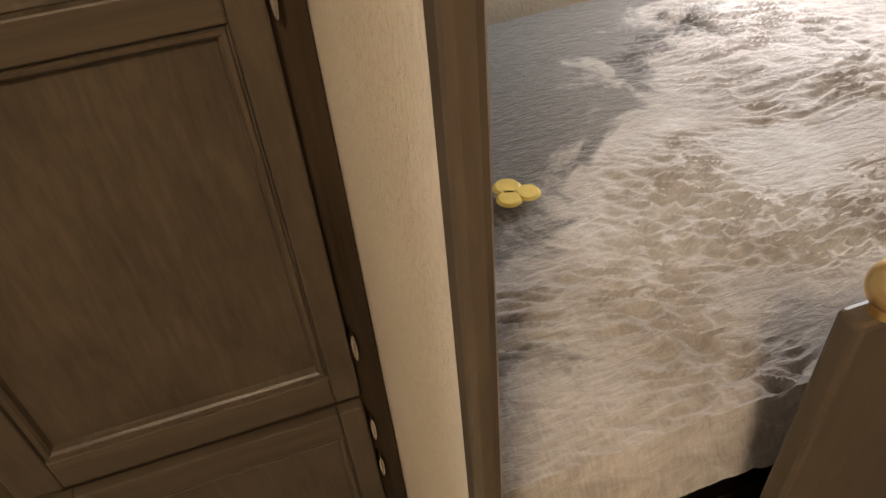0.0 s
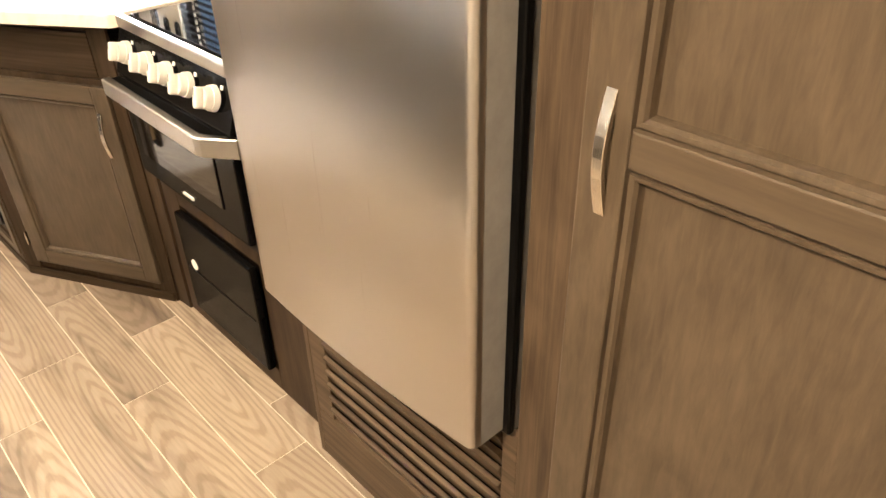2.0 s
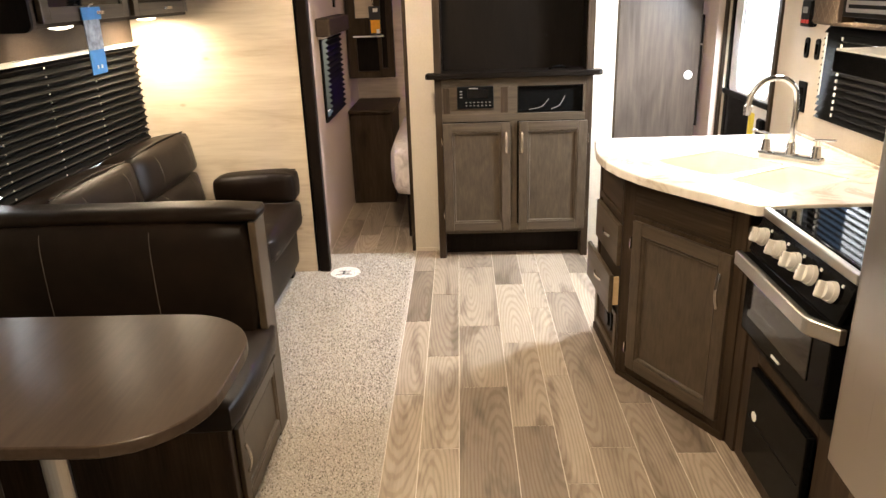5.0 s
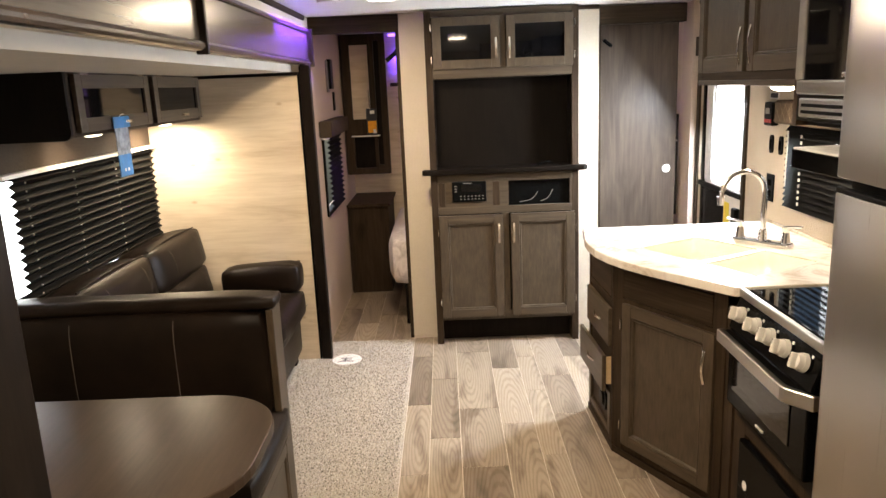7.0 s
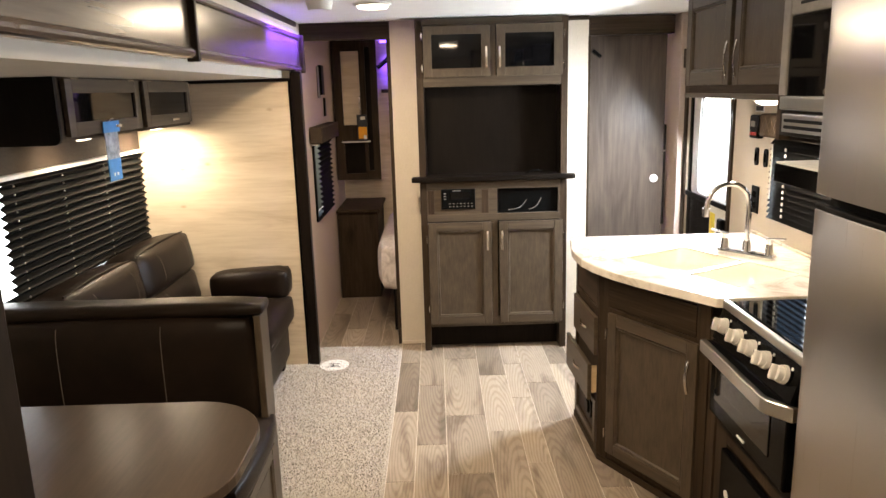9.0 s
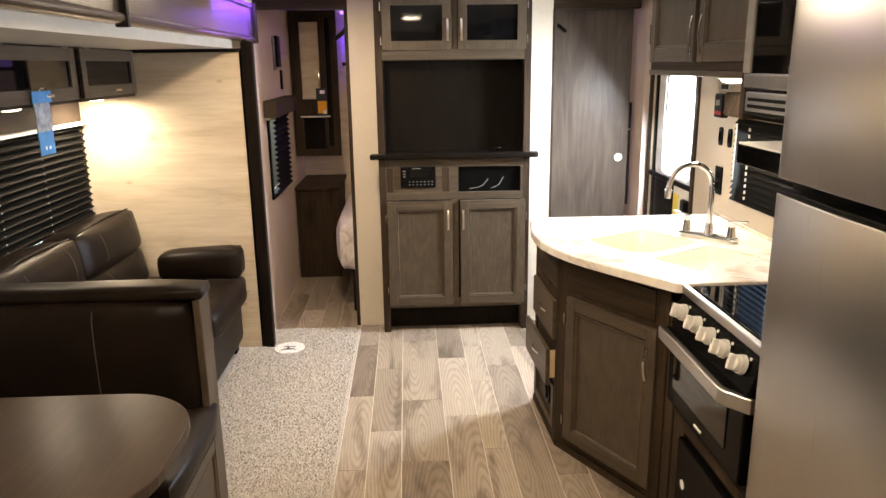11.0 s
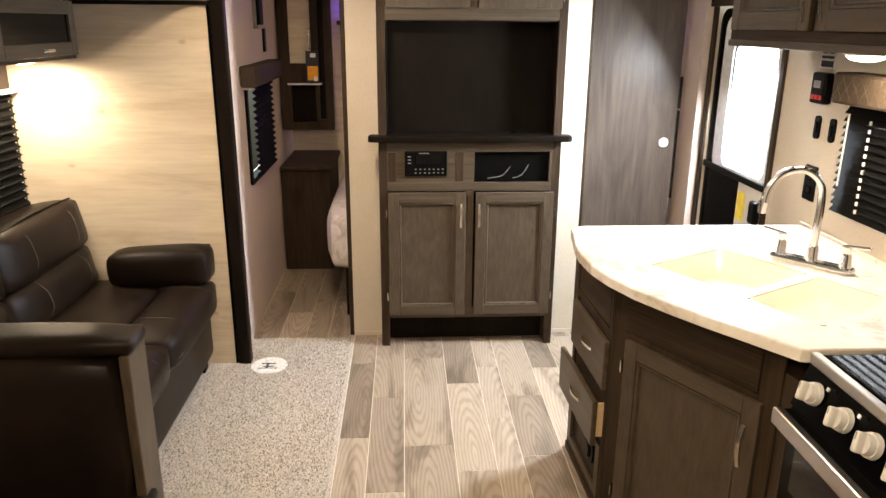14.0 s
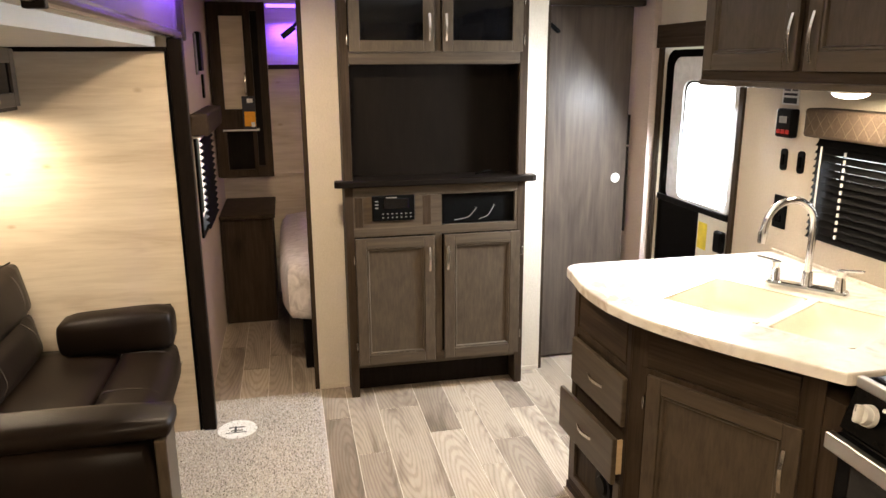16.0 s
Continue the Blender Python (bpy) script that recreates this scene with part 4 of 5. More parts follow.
rod(sb, (-0.1165, -0.1305, 1.050), (-0.115, -0.129, 1.085), 0.013, 16, 0.016)
part("aerator", loc(sb, FA), CHROME, fau, "", True)
for s in (-1, 1):
    hb = bmesh.new()
    rod(hb, (0.098 * s, 0, 0.90), (0.098 * s, 0, 0.945), 0.020, 18, 0.013)
    rod(hb, (0.098 * s, 0, 0.945), (0.098 * s, 0, 0.965), 0.013, 18, 0.016)
    box(hb, -0.010, 0.066, -0.008, 0.008, -0.004, 0.004, 0.003, pose(0.098 * s, 0, 0.966, 0, -6, 180 if s < 0 else 0))
    part("lever", loc(hb, FA), CHROME, fau)

# ---------------------------------------------------------------- range
rg = thing("range", (-1.28, 1.0, 0), "black gas range with steel handle and ivory knobs", "range")
RX0, RX1 = -1.600, -1.048
part("body", cube(RX0 + 0.004, RX1 - 0.004, 0.785, 1.32, 0.44, 0.868), BLACK, rg)
part("cooktop", cube(RX0, RX1, 0.790, 1.325, 0.868, 0.888, 0.003), BLACKGLOSS, rg)
part("front_edge", cube(RX0, RX1, 0.772, 0.792, 0.868, 0.896, 0.004), STEEL_H, rg, "brushed steel front lip")
part("glass_lid", cube(RX0 + 0.02, RX1 - 0.01, 0.800, 1.30, 0.8895, 0.896, 0.002), BLACKGLASS, rg, "glossy black glass cooktop cover")
part("control_panel", loc(cube(RX0, RX1, -0.006, 0.006, -0.056, 0.056, 0.002), pose(0, 0.765, 0.815, -18)), BLACKGLOSS, rg)
for x in (-1.530, -1.417, -1.320, -1.224, -1.115):
    m = pose(x, 0.756, 0.824, -18)
    kbm = bmesh.new()
    bmesh.ops.create_cone(kbm, cap_ends=True, segments=28, radius1=0.0275, radius2=0.026, depth=0.012, matrix=m @ pose(0, -0.006, 0, 90))
    bmesh.ops.create_cone(kbm, cap_ends=True, segments=28, radius1=0.0235, radius2=0.0215, depth=0.016, matrix=m @ pose(0, -0.019, 0, 90))
    box(kbm, -0.0075, 0.0075, -0.044, -0.024, -0.0215, 0.0215, 0.005, m @ pose(0, 0, 0, 0, -12, 0), 3)
    knob = part("knob", kbm, OFFWHITE, rg, "ivory control knob", True)
    part("pointer", loc(cube(-0.001, 0.001, -0.0452, -0.0435, 0.004, 0.019), m @ pose(0, 0, 0, 0, -12, 0)), GREYPLASTIC, knob)
    part("knob_mark", loc(cube(0.032, 0.040, -0.0075, -0.005, 0.026, 0.034), m), PAPER, rg)
part("oven_door", cube(RX0 + 0.006, RX1 - 0.006, 0.742, 0.785, 0.500, 0.762, 0.006), BLACKGLOSS, rg)
part("oven_window", cube(-1.545, -1.145, 0.7385, 0.743, 0.560, 0.690, 0.002), BLACKGLASS, rg, "dark oven window glass")
hpts = [(-1.594, 0.700), (-1.118, 0.694), (-1.100, 0.700), (-1.036, 0.748), (-1.040, 0.765), (-1.112, 0.722), (-1.125, 0.716), (-1.580, 0.722), (-1.594, 0.722)]
part("handle", prism(hpts, 0.716, 0.760, 0.005), STEEL_H, rg, "wide brushed steel oven handle")
part("handle_back", prism([(-1.585, 0.721), (-1.125, 0.715), (-1.112, 0.720), (-1.05, 0.760), (-1.05, 0.785), (-1.59, 0.785)], 0.742, 0.757), BLACK, rg)
part("oven_mark", cube(-1.350, -1.300, 0.7375, 0.7415, 0.522, 0.528), PAPER, rg)
part("drawer_front", cube(-1.520, -1.128, 0.762, 0.785, 0.075, 0.395, 0.006), BLACKGLOSS, rg, "glossy black lower access door")
part("drawer_crease", cube(-1.500, -1.150, 0.7605, 0.7625, 0.228, 0.232), BLACK, rg)
stk = bmesh.new()
bmesh.ops.create_cone(stk, cap_ends=True, segments=24, radius1=0.016, radius2=0.016, depth=0.002, matrix=pose(-1.455, 0.7605, 0.252, 90))
part("sticker", stk, PAPER, rg, "round white sticker")
rc = thing("range_cabinet", (-1.28, 1.0, 0), "wooden surround below the range", "cabinet")
bars("face_frame", ((-1.624, -1.530, 0.0, 0.498), (-1.120, -0.886, 0.0, 0.498), (-1.530, -1.120, 0.0, 0.07), (-1.530, -1.120, 0.400, 0.498), (-1.040, -0.886, 0.498, 0.866)), 0.7855, 0.803, FRAME, rc)
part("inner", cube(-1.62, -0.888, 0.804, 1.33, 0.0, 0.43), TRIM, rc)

# ---------------------------------------------------------------- refrigerator and its surround
fg = thing("refrigerator", (-0.57, 0.95, 0.5), "stainless steel double-door RV refrigerator", "refrigerator")


def bowed_door(z0, z1):
    """A fridge door with a gently bowed steel front and rounded sides."""
    n, r = 24, 0.014
    x0, x1 = -0.862, -0.294
    bow = [(x0 + r + (x1 - x0 - 2 * r) * k / n, 0.652 + 0.010 * (2 * k / n - 1) ** 2) for k in range(n + 1)]
    left = [(x0 + r - r * math.sin(q), 0.662 + r - r * math.cos(q)) for q in (1.57, 1.2, 0.8, 0.4)]
    right = [(x1 - r + r * math.sin(q), 0.662 + r - r * math.cos(q)) for q in (0.4, 0.8, 1.2, 1.57)]
    return prism(left + bow + right + [(x1, 0.680), (x0, 0.680)], z0, z1, 0.003)


for z0, z1 in ((0.535, 1.332), (1.366, 1.86)):
    dd = part("door", bowed_door(z0, z1), STEEL, fg, "brushed stainless steel door", True)
    part("door_liner", cube(-0.860, -0.2945, 0.6805, 0.728, z0, z1), DOORSIDE, dd, "steel door side with its reflection put in as light grey")
    part("gasket", cube(-0.868, -0.282, 0.728, 0.742, z0 - 0.008, z1 + 0.004, 0.004), BLACK, dd, "black rubber door gasket")
part("top_cap", bowed_door(1.3322, 1.344), BLACK, fg, "black plastic cap on the lower door")
part("grip_pocket", cube(-0.2935, -0.284, 0.676, 0.742, 1.20, 1.46, 0.004), BLACK, fg, "black recessed door grip")
part("divider", cube(-0.858, -0.296, 0.700, 0.742, 1.330, 1.372), BLACK, fg)
part("body", cube(-0.862, -0.284, 0.743, 1.32, 0.53, 1.87), GREYPLASTIC, fg)
fc = thing("fridge_cabinet", (-0.55, 0.95, 0), "rustic wooden surround of the refrigerator with louvred vent", "cabinet")
bars("stile", ((-0.885, -0.868, 0.0, 2.0), (-0.279, -0.158, 0.0, 2.0)), 0.745, 0.765, FRIDGE_WOOD, fc)
bars("rail", ((-0.868, -0.279, 0.0, 0.15), (-0.868, -0.279, 1.875, 2.0), (-0.868, -0.81, 0.15, 0.53), (-0.31, -0.279, 0.15, 0.53)), 0.7455, 0.765, FRIDGE_WOOD_H, fc)
part("side_panel", cube(-0.885, -0.872, 0.765, 1.335, 0.0, 2.0), FRIDGE_WOOD, fc)
part("vent_back", cube(-0.80, -0.30, 0.775, 0.785, 0.15, 0.52), TRIM, fc)
for k in range(10):
    z = 0.168 + 0.038 * k
    part("louvre", loc(cube(-0.81, -0.31, -0.005, 0.005, -0.025, 0.025, 0.002), pose(0, 0.752, z, 22)), FRIDGE_WOOD_H, fc)

# ---------------------------------------------------------------- pantry
pn = thing("pantry", (0.06, 1.0, 0), "taupe wooden pantry cabinet with a tall panelled door", "cabinet")
PN = facing(0, 0.683, 0)
bars("stile", ((-0.157, -0.120, 0.0, 2.0),), 0.0, 0.02, FRIDGE_WOOD, pn, PN)
bars("stile", ((0.240, 0.3055, 0.0, 2.0),), 0.0, 0.02, FRAME, pn, PN)
bars("rail", ((-0.12, 0.24, 0.0, 0.08), (-0.12, 0.24, 0.48, 0.57), (-0.12, 0.24, 1.96, 2.0)), 0.0004, 0.02, FRAME_H, pn, PN)
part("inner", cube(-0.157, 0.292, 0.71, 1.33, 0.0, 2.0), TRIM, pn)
d = shaker("door", PN, -0.156, 0.270, 0.538, 1.95, pn, 0.052, 0.021, None, [(1.060, 1.098)], 0.034)
arch_handle(PN, -0.127, 1.068, 0.125, d)
for v in (0.63, 1.078, 1.8):
    hinge(PN, 0.276, v, d)
d = shaker("lower_door", PN, -0.156, 0.270, 0.06, 0.512, pn, 0.052, 0.021, None, (), 0.034)
arch_handle(PN, -0.127, 0.42, 0.125, d)
for v in (0.455, 0.36, 0.12):
    hinge(PN, 0.276, v, d)

# ---------------------------------------------------------------- bunk bed behind the partition
bunk = thing("bunk_bed", (1.2, 0.85, 0), "lower bunk with rumpled grey-brown plush blanket", "bed")
part("bunk_base", cube(0.320, 2.15, 0.37, 1.33, 0.0, 0.55, 0.004), FRAME, bunk)
part("mattress", cushion(0.320, 2.15, 0.36, 1.33, 0.55, 0.68, 0.03, 0.0), DARKWOOD, bunk)


def blanket():
    """Smooth flattened nap towards the wall, fine ruffled ridges over the rest."""
    nx, ny, bm = 400, 300, bmesh.new()
    grid = []
    for i in range(nx + 1):
        row = []
        for j in range(ny + 1):
            x, y = 0.320 + 1.2 * i / nx, 0.345 + 0.955 * j / ny
            w = noise.noise(Vector((x * 2.2, y * 2.2, 0.3)))
            u, v = 0.966 * x - 0.26 * y, 0.26 * x + 0.966 * y
            turn = 5.0 * noise.noise(Vector((x * 3.1, y * 3.1, 9.0)))
            rip = 1 - 2.2 * abs(noise.noise(Vector((u * 22 + 4 * w, v * 74 + turn, 4.0))))
            lump = noise.noise(Vector((u * 9, v * 16, 2.0)))
            mask = max(0.0, min(1.0, 0.75 - 7.0 * (y - x - 0.12) + 1.6 * noise.noise(Vector((x * 5 + 5, y * 5, 7.7)))))
            mask *= max(0.15, min(1.0, 0.75 + 1.6 * noise.noise(Vector((x * 6, y * 6, 1.7)))))
            z = 0.695 + 0.010 * w + (0.0095 * rip + 0.006 * lump + 0.0018 * noise.noise(Vector((x * 170, y * 170, 3.0)))) * mask
            if y < 0.38:
                z -= 1.6 * (0.38 - y)
            row.append(bm.verts.new((x, y, z)))
        grid.append(row)
    for a, b in zip(grid, grid[1:]):
        for k in range(len(a) - 1):
            bm.faces.new((a[k], b[k], b[k + 1], a[k + 1]))
    return bm


def plush():
    m, n, l, b = material("plush_blanket", (0.2, 0.17, 0.15), 0.85, 0, 0.2)
    b.inputs["Sheen Weight"].default_value = 0.4
    v = coords(n, l, (1, 1, 1))
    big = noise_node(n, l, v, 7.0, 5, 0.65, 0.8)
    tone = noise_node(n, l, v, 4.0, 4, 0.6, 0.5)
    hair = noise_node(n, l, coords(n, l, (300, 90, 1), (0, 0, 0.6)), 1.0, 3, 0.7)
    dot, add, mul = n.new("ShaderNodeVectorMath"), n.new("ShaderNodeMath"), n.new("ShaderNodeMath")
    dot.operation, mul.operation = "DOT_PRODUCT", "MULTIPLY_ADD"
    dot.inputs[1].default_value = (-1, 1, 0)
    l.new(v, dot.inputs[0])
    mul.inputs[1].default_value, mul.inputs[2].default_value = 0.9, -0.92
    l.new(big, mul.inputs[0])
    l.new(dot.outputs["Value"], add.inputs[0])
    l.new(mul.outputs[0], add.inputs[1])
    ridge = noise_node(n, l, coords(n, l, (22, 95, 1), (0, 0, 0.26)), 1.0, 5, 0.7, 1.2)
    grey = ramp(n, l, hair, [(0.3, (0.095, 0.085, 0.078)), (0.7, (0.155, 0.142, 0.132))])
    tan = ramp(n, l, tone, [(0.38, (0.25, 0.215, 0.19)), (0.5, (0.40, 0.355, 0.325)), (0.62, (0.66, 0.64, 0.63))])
    # Shadows between the ruffles, and pale fibre tips, put into the colour along the ridges.
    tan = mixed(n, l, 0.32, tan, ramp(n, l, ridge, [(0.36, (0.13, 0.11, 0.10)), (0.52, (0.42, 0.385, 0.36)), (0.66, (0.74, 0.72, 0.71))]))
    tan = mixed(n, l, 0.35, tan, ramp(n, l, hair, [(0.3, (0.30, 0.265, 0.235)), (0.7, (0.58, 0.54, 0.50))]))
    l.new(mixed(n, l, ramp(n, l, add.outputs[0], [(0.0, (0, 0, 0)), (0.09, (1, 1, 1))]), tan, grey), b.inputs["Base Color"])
    bumped(n, l, b, ridge, 0.7, 0.010)
    return m


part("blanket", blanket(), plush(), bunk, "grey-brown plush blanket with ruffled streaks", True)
badge = bmesh.new()
for cx, cy, r in ((0.535, 0.795, 0.020), (0.528, 0.770, 0.018), (0.556, 0.773, 0.018)):
    bmesh.ops.create_cone(badge, cap_ends=True, segments=20, radius1=r, radius2=r * 0.8, depth=0.004, matrix=pose(cx, cy, 0.708))
solid("toy_badge", badge, BADGE, "small yellow lobed badge lying on the blanket", "toy")
gate = thing("bunk_guard", (0.62, 0.30, 0), "dark wooden guard panel with a brass knob", "panel")
part("panel", cube(0.537, 1.3, 0.255, 0.275, 0.0, 0.975, 0.004), CABINET, gate)
gk = bmesh.new()
rod(gk, (0.560, 0.262, 0.975), (0.560, 0.262, 0.985), 0.010)
bmesh.ops.create_uvsphere(gk, u_segments=20, v_segments=12, radius=0.017, matrix=Matrix.Translation((0.560, 0.262, 0.996)))
part("knob", gk, BRASS, gate, "polished brass knob", True)


# ---------------------------------------------------------------- kitchen wall cabinets and window
uc = thing("wall_cabinet", (-2.2, 1.18, 1.53), "taupe wooden kitchen wall cabinet with two doors", "cabinet")
UC = facing(0, 1.03, 0)
part("body", cube(-2.80, -1.63, 1.05, 1.338, 1.575, 2.015), FRAME, uc)
bars("face_frame", ((-2.80, -2.765, 1.548, 2.015), (-1.66, -1.625, 1.548, 2.015), (-2.265, -2.225, 1.60, 2.015), (-2.765, -1.66, 1.548, 1.60), (-2.765, -1.66, 1.985, 2.015)), 0.0, 0.022, FRAME_H, uc, UC)
part("light_rail", cube(-2.81, -1.63, 1.022, 1.052, 1.544, 1.566, 0.004), CABINET_H, uc)
part("end_panel", cube(-2.808, -2.798, 1.03, 1.338, 1.544, 2.015), FRAME, uc)
for k, (u0, u1) in enumerate(((-2.775, -2.262), (-2.222, -1.66))):
    d = shaker("door", UC, u0, u1, 1.60, 1.995, uc, 0.058, 0.020)
    arch_handle(UC, u1 - 0.028 if k == 0 else u0 + 0.028, 1.70, 0.15, d)


def puck(x, y, z, label, group):
    t = thing("puck_lamp", (x, y, z), label, "lamp", group)
    bm = bmesh.new()
    bmesh.ops.create_cone(bm, cap_ends=True, segments=32, radius1=0.058, radius2=0.066, depth=0.010, matrix=pose(x, y, z - 0.005))
    part("housing", bm, WHITE, t)
    bm = bmesh.new()
    bmesh.ops.create_uvsphere(bm, u_segments=28, v_segments=10, radius=0.053, matrix=pose(x, y, z - 0.010) @ Matrix.Diagonal((1, 1, 0.36, 1)))
    part("diffuser", bm, LAMPGLOW, t, "glowing round diffuser", True)
    return t


puck(-2.16, 1.14, 1.546, "small round lamp under the wall cabinet", "puck lamps")
part("underside", cube(-2.79, -1.64, 1.052, 1.335, 1.546, 1.575), FRAME_H, uc)

mc = thing("microwave_cabinet", (-1.25, 1.1, 1.43), "wooden housing round the microwave", "cabinet")
part("side_panel", cube(-1.632, -1.605, 0.925, 1.338, 1.425, 2.015, 0.002), FRAME, mc)
part("top_panel", cube(-1.605, -0.888, 0.935, 1.338, 1.93, 2.015, 0.002), FRAME_H, mc)
part("bottom_panel", cube(-1.605, -0.888, 0.96, 1.338, 1.425, 1.44, 0.002), TRIM, mc)
mw = thing("microwave", (-1.25, 1.1, 1.44), "stainless and black over-range microwave", "microwave")
part("body", cube(-1.60, -0.892, 0.95, 1.33, 1.442, 1.925), BLACK, mw)
part("door", cube(-1.602, -0.90, 0.918, 0.950, 1.560, 1.805, 0.006), BLACKGLASS, mw, "black glass microwave door")
part("lower_trim", prism([(-1.602, 0.918), (-1.45, 0.908), (-1.25, 0.904), (-1.05, 0.908), (-0.90, 0.918), (-0.90, 0.95), (-1.602, 0.95)], 1.522, 1.566, 0.006), STEEL_H, mw, "curved brushed steel strip")
part("lower_band", cube(-1.602, -0.90, 0.922, 0.95, 1.442, 1.522, 0.003), DARKWOOD, mw, "dark wood band below the door")
part("side_frame", cube(-1.604, -1.556, 0.912, 0.95, 1.566, 1.925, 0.004), GREYPLASTIC, mw, "grey side frame")
part("upper_trim", cube(-1.556, -0.90, 0.914, 0.95, 1.805, 1.925, 0.004), GREYPLASTIC, mw, "grey upper grille panel")
for c in range(3):
    for k in range(4):
        part("grille_slot", cube(-1.50 + 0.19 * c, -1.33 + 0.19 * c, 0.9125, 0.916, 1.832 + 0.021 * k, 1.842 + 0.021 * k, 0.001), BLACK, mw)
part("handle_plate", cube(-1.565, -0.99, 0.910, 0.924, 1.455, 1.512, 0.004), STEEL_H, mw, "steel pocket handle plate")
for k in range(2):
    part("handle_slot", cube(-1.545, -1.01, 0.9075, 0.911, 1.466 + 0.02 * k, 1.476 + 0.02 * k, 0.001), BLACK, mw, "dark pocket slot")
part("emblem", cube(-1.34, -1.30, 0.9155, 0.919, 1.572, 1.586, 0.003), CHROME, mw)

hood = thing("range_hood", (-1.25, 1.05, 1.29), "slim black range hood with a pale labelled top", "hood")
part("body", cube(-1.600, -0.888, 0.915, 1.17, 1.292, 1.352, 0.003), BLACKGLOSS, hood)
part("top_sheet", cube(-1.597, -0.89, 0.918, 1.168, 1.352, 1.358, 0.001), PAPER, hood, "pale top sheet")
for q in ((-1.44, -1.26, 1.00, 1.045), (-1.42, -1.30, 1.10, 1.12)):
    part("label", cube(*q, 1.358, 1.3592), ORANGE, hood, "orange warning label")
for q in ((-1.24, -1.10, 1.00, 1.05), (-1.50, -1.46, 1.11, 1.13)):
    part("label", cube(*q, 1.358, 1.3592), GREYPLASTIC, hood, "grey printed label")

kw = thing("window_kitchen", (-2.05, 1.34, 1.03), "kitchen window with black slatted blind and wooden valance", "window", "", "structure")
KW = facing(0, 1.34, 0)
part("window_frame", ring_plate(rounded_rect(-2.50, -1.61, 1.00, 1.37, 0.02), rounded_rect(-2.455, -1.655, 1.045, 1.325, 0.02), -0.012, 0.03, KW), BLACK, kw)
for k in range(14):
    slat = cube(-2.485, -1.63, -0.0135, 0.0135, -0.0006, 0.0006)
    part("slat", loc(slat, KW @ pose(0, -0.026, 1.018 + 0.0255 * k, 52)), SHADE, kw)
vb = cube(-2.49, -1.64, -0.09, -0.002, 1.372, 1.472, 0.010)
part("valance", loc(vb, KW), VALANCE, kw, "brown padded valance with pale stitched lattice")
STITCH = plain("tan_stitching", (0.075, 0.054, 0.037), 0.7)
for k in range(17):
    for s in (-1, 1):
        stitch = cube(-0.050, 0.050, -0.0010, 0.0, -0.0009, 0.0009)
        bmesh.ops.transform(stitch, matrix=pose(-2.455 + 0.049 * k, -0.0900, 1.422, 0, 52 * s, 0), verts=stitch.verts)
        part("stitch", loc(stitch, KW), STITCH, kw)
part("wand", loc(tube([(-2.44, -0.045, 1.34), (-2.44, -0.047, 1.10)], 0.003), KW), WHITE, kw, "thin clear tilt wand")
cord = bmesh.new()
for k in range(12):
    box(cord, -2.338, -2.332, -0.040, -0.034, 1.03 + 0.026 * k, 1.043 + 0.026 * k)
part("cord", loc(cord, KW), WHITE, kw, "pale shade cord showing through its holes")
part("pane", loc(cube(-2.455, -1.655, 0.012, 0.016, 1.045, 1.325), KW), GLASSY, kw).visible_shadow = False
setting("backdrop_kitchen", cube(-3.2, -1.0, 1.9, 1.91, 0.2, 2.2), DIMSIDE, "bright overcast daylight outside", "backdrop")
setting("backdrop_slide", cube(-4.6, 0.2, -2.5, -2.49, 0.2, 2.0), OUTSIDE, "bright overcast daylight outside", "backdrop")
setting("backdrop_bedroom", cube(-5.2, -3.65, -1.35, -1.34, 0.4, 1.7), OUTSIDE, "bright overcast daylight outside", "backdrop")

for x, n in ((-2.684, "a"), (-2.588, "b")):
    sw = thing("light_switch", (x, 1.335, 1.26), "dark brown rocker light switch", "switch", "wall switches")
    part("plate", upright(rounded_rect(x - 0.017, x + 0.017, 1.222, 1.306, 0.014), -0.008, -0.0005, KW), BLACK, sw)
    part("rocker", loc(cube(x - 0.008, x + 0.008, -0.014, -0.007, 1.243, 1.285, 0.003), KW), BLACKGLOSS, sw)
outlet = thing("wall_outlet", (-2.673, 1.335, 1.05), "dark brown wall outlet above the worktop", "outlet")
part("plate", loc(cube(-2.712, -2.636, -0.008, -0.0005, 0.995, 1.125, 0.003), KW), BLACK, outlet)
for z in (1.035, 1.085):
    part("socket", loc(cube(-2.690, -2.658, -0.011, -0.007, z - 0.014, z + 0.014, 0.004), KW), BLACKGLOSS, outlet)
det = thing("gas_detector", (-2.66, 1.33, 1.41), "black gas detector with small red display", "detector")
part("case", loc(cube(-2.715, -2.625, -0.036, -0.0005, 1.350, 1.458, 0.008), KW), BLACK, det)
part("display", loc(cube(-2.69, -2.65, -0.0395, -0.037, 1.405, 1.43), KW), GREYPLASTIC, det)
for x in (-2.70, -2.675, -2.65):
    part("red_light", loc(cube(x, x + 0.018, -0.0395, -0.037, 1.365, 1.38), KW), RED, det)
sign = thing("safety_sign", (-2.66, 1.337, 1.5), "small white printed safety notice on the wall", "sign")
part("sheet", loc(cube(-2.735, -2.640, -0.0025, -0.0005, 1.470, 1.545), KW), PAPER, sign)
for q in ((-2.725, -2.69, 1.522, 1.54), (-2.68, -2.65, 1.522, 1.54), (-2.725, -2.65, 1.505, 1.514), (-2.725, -2.65, 1.476, 1.497)):
    part("print", loc(cube(q[0], q[1], -0.0035, -0.002, q[2], q[3]), KW), PRINT, sign)
lamp_tag = thing("hanging_tag", (-0.98, 0.90, 1.1), "white and orange tube tag hanging by the refrigerator", "tag")
tb = bmesh.new()
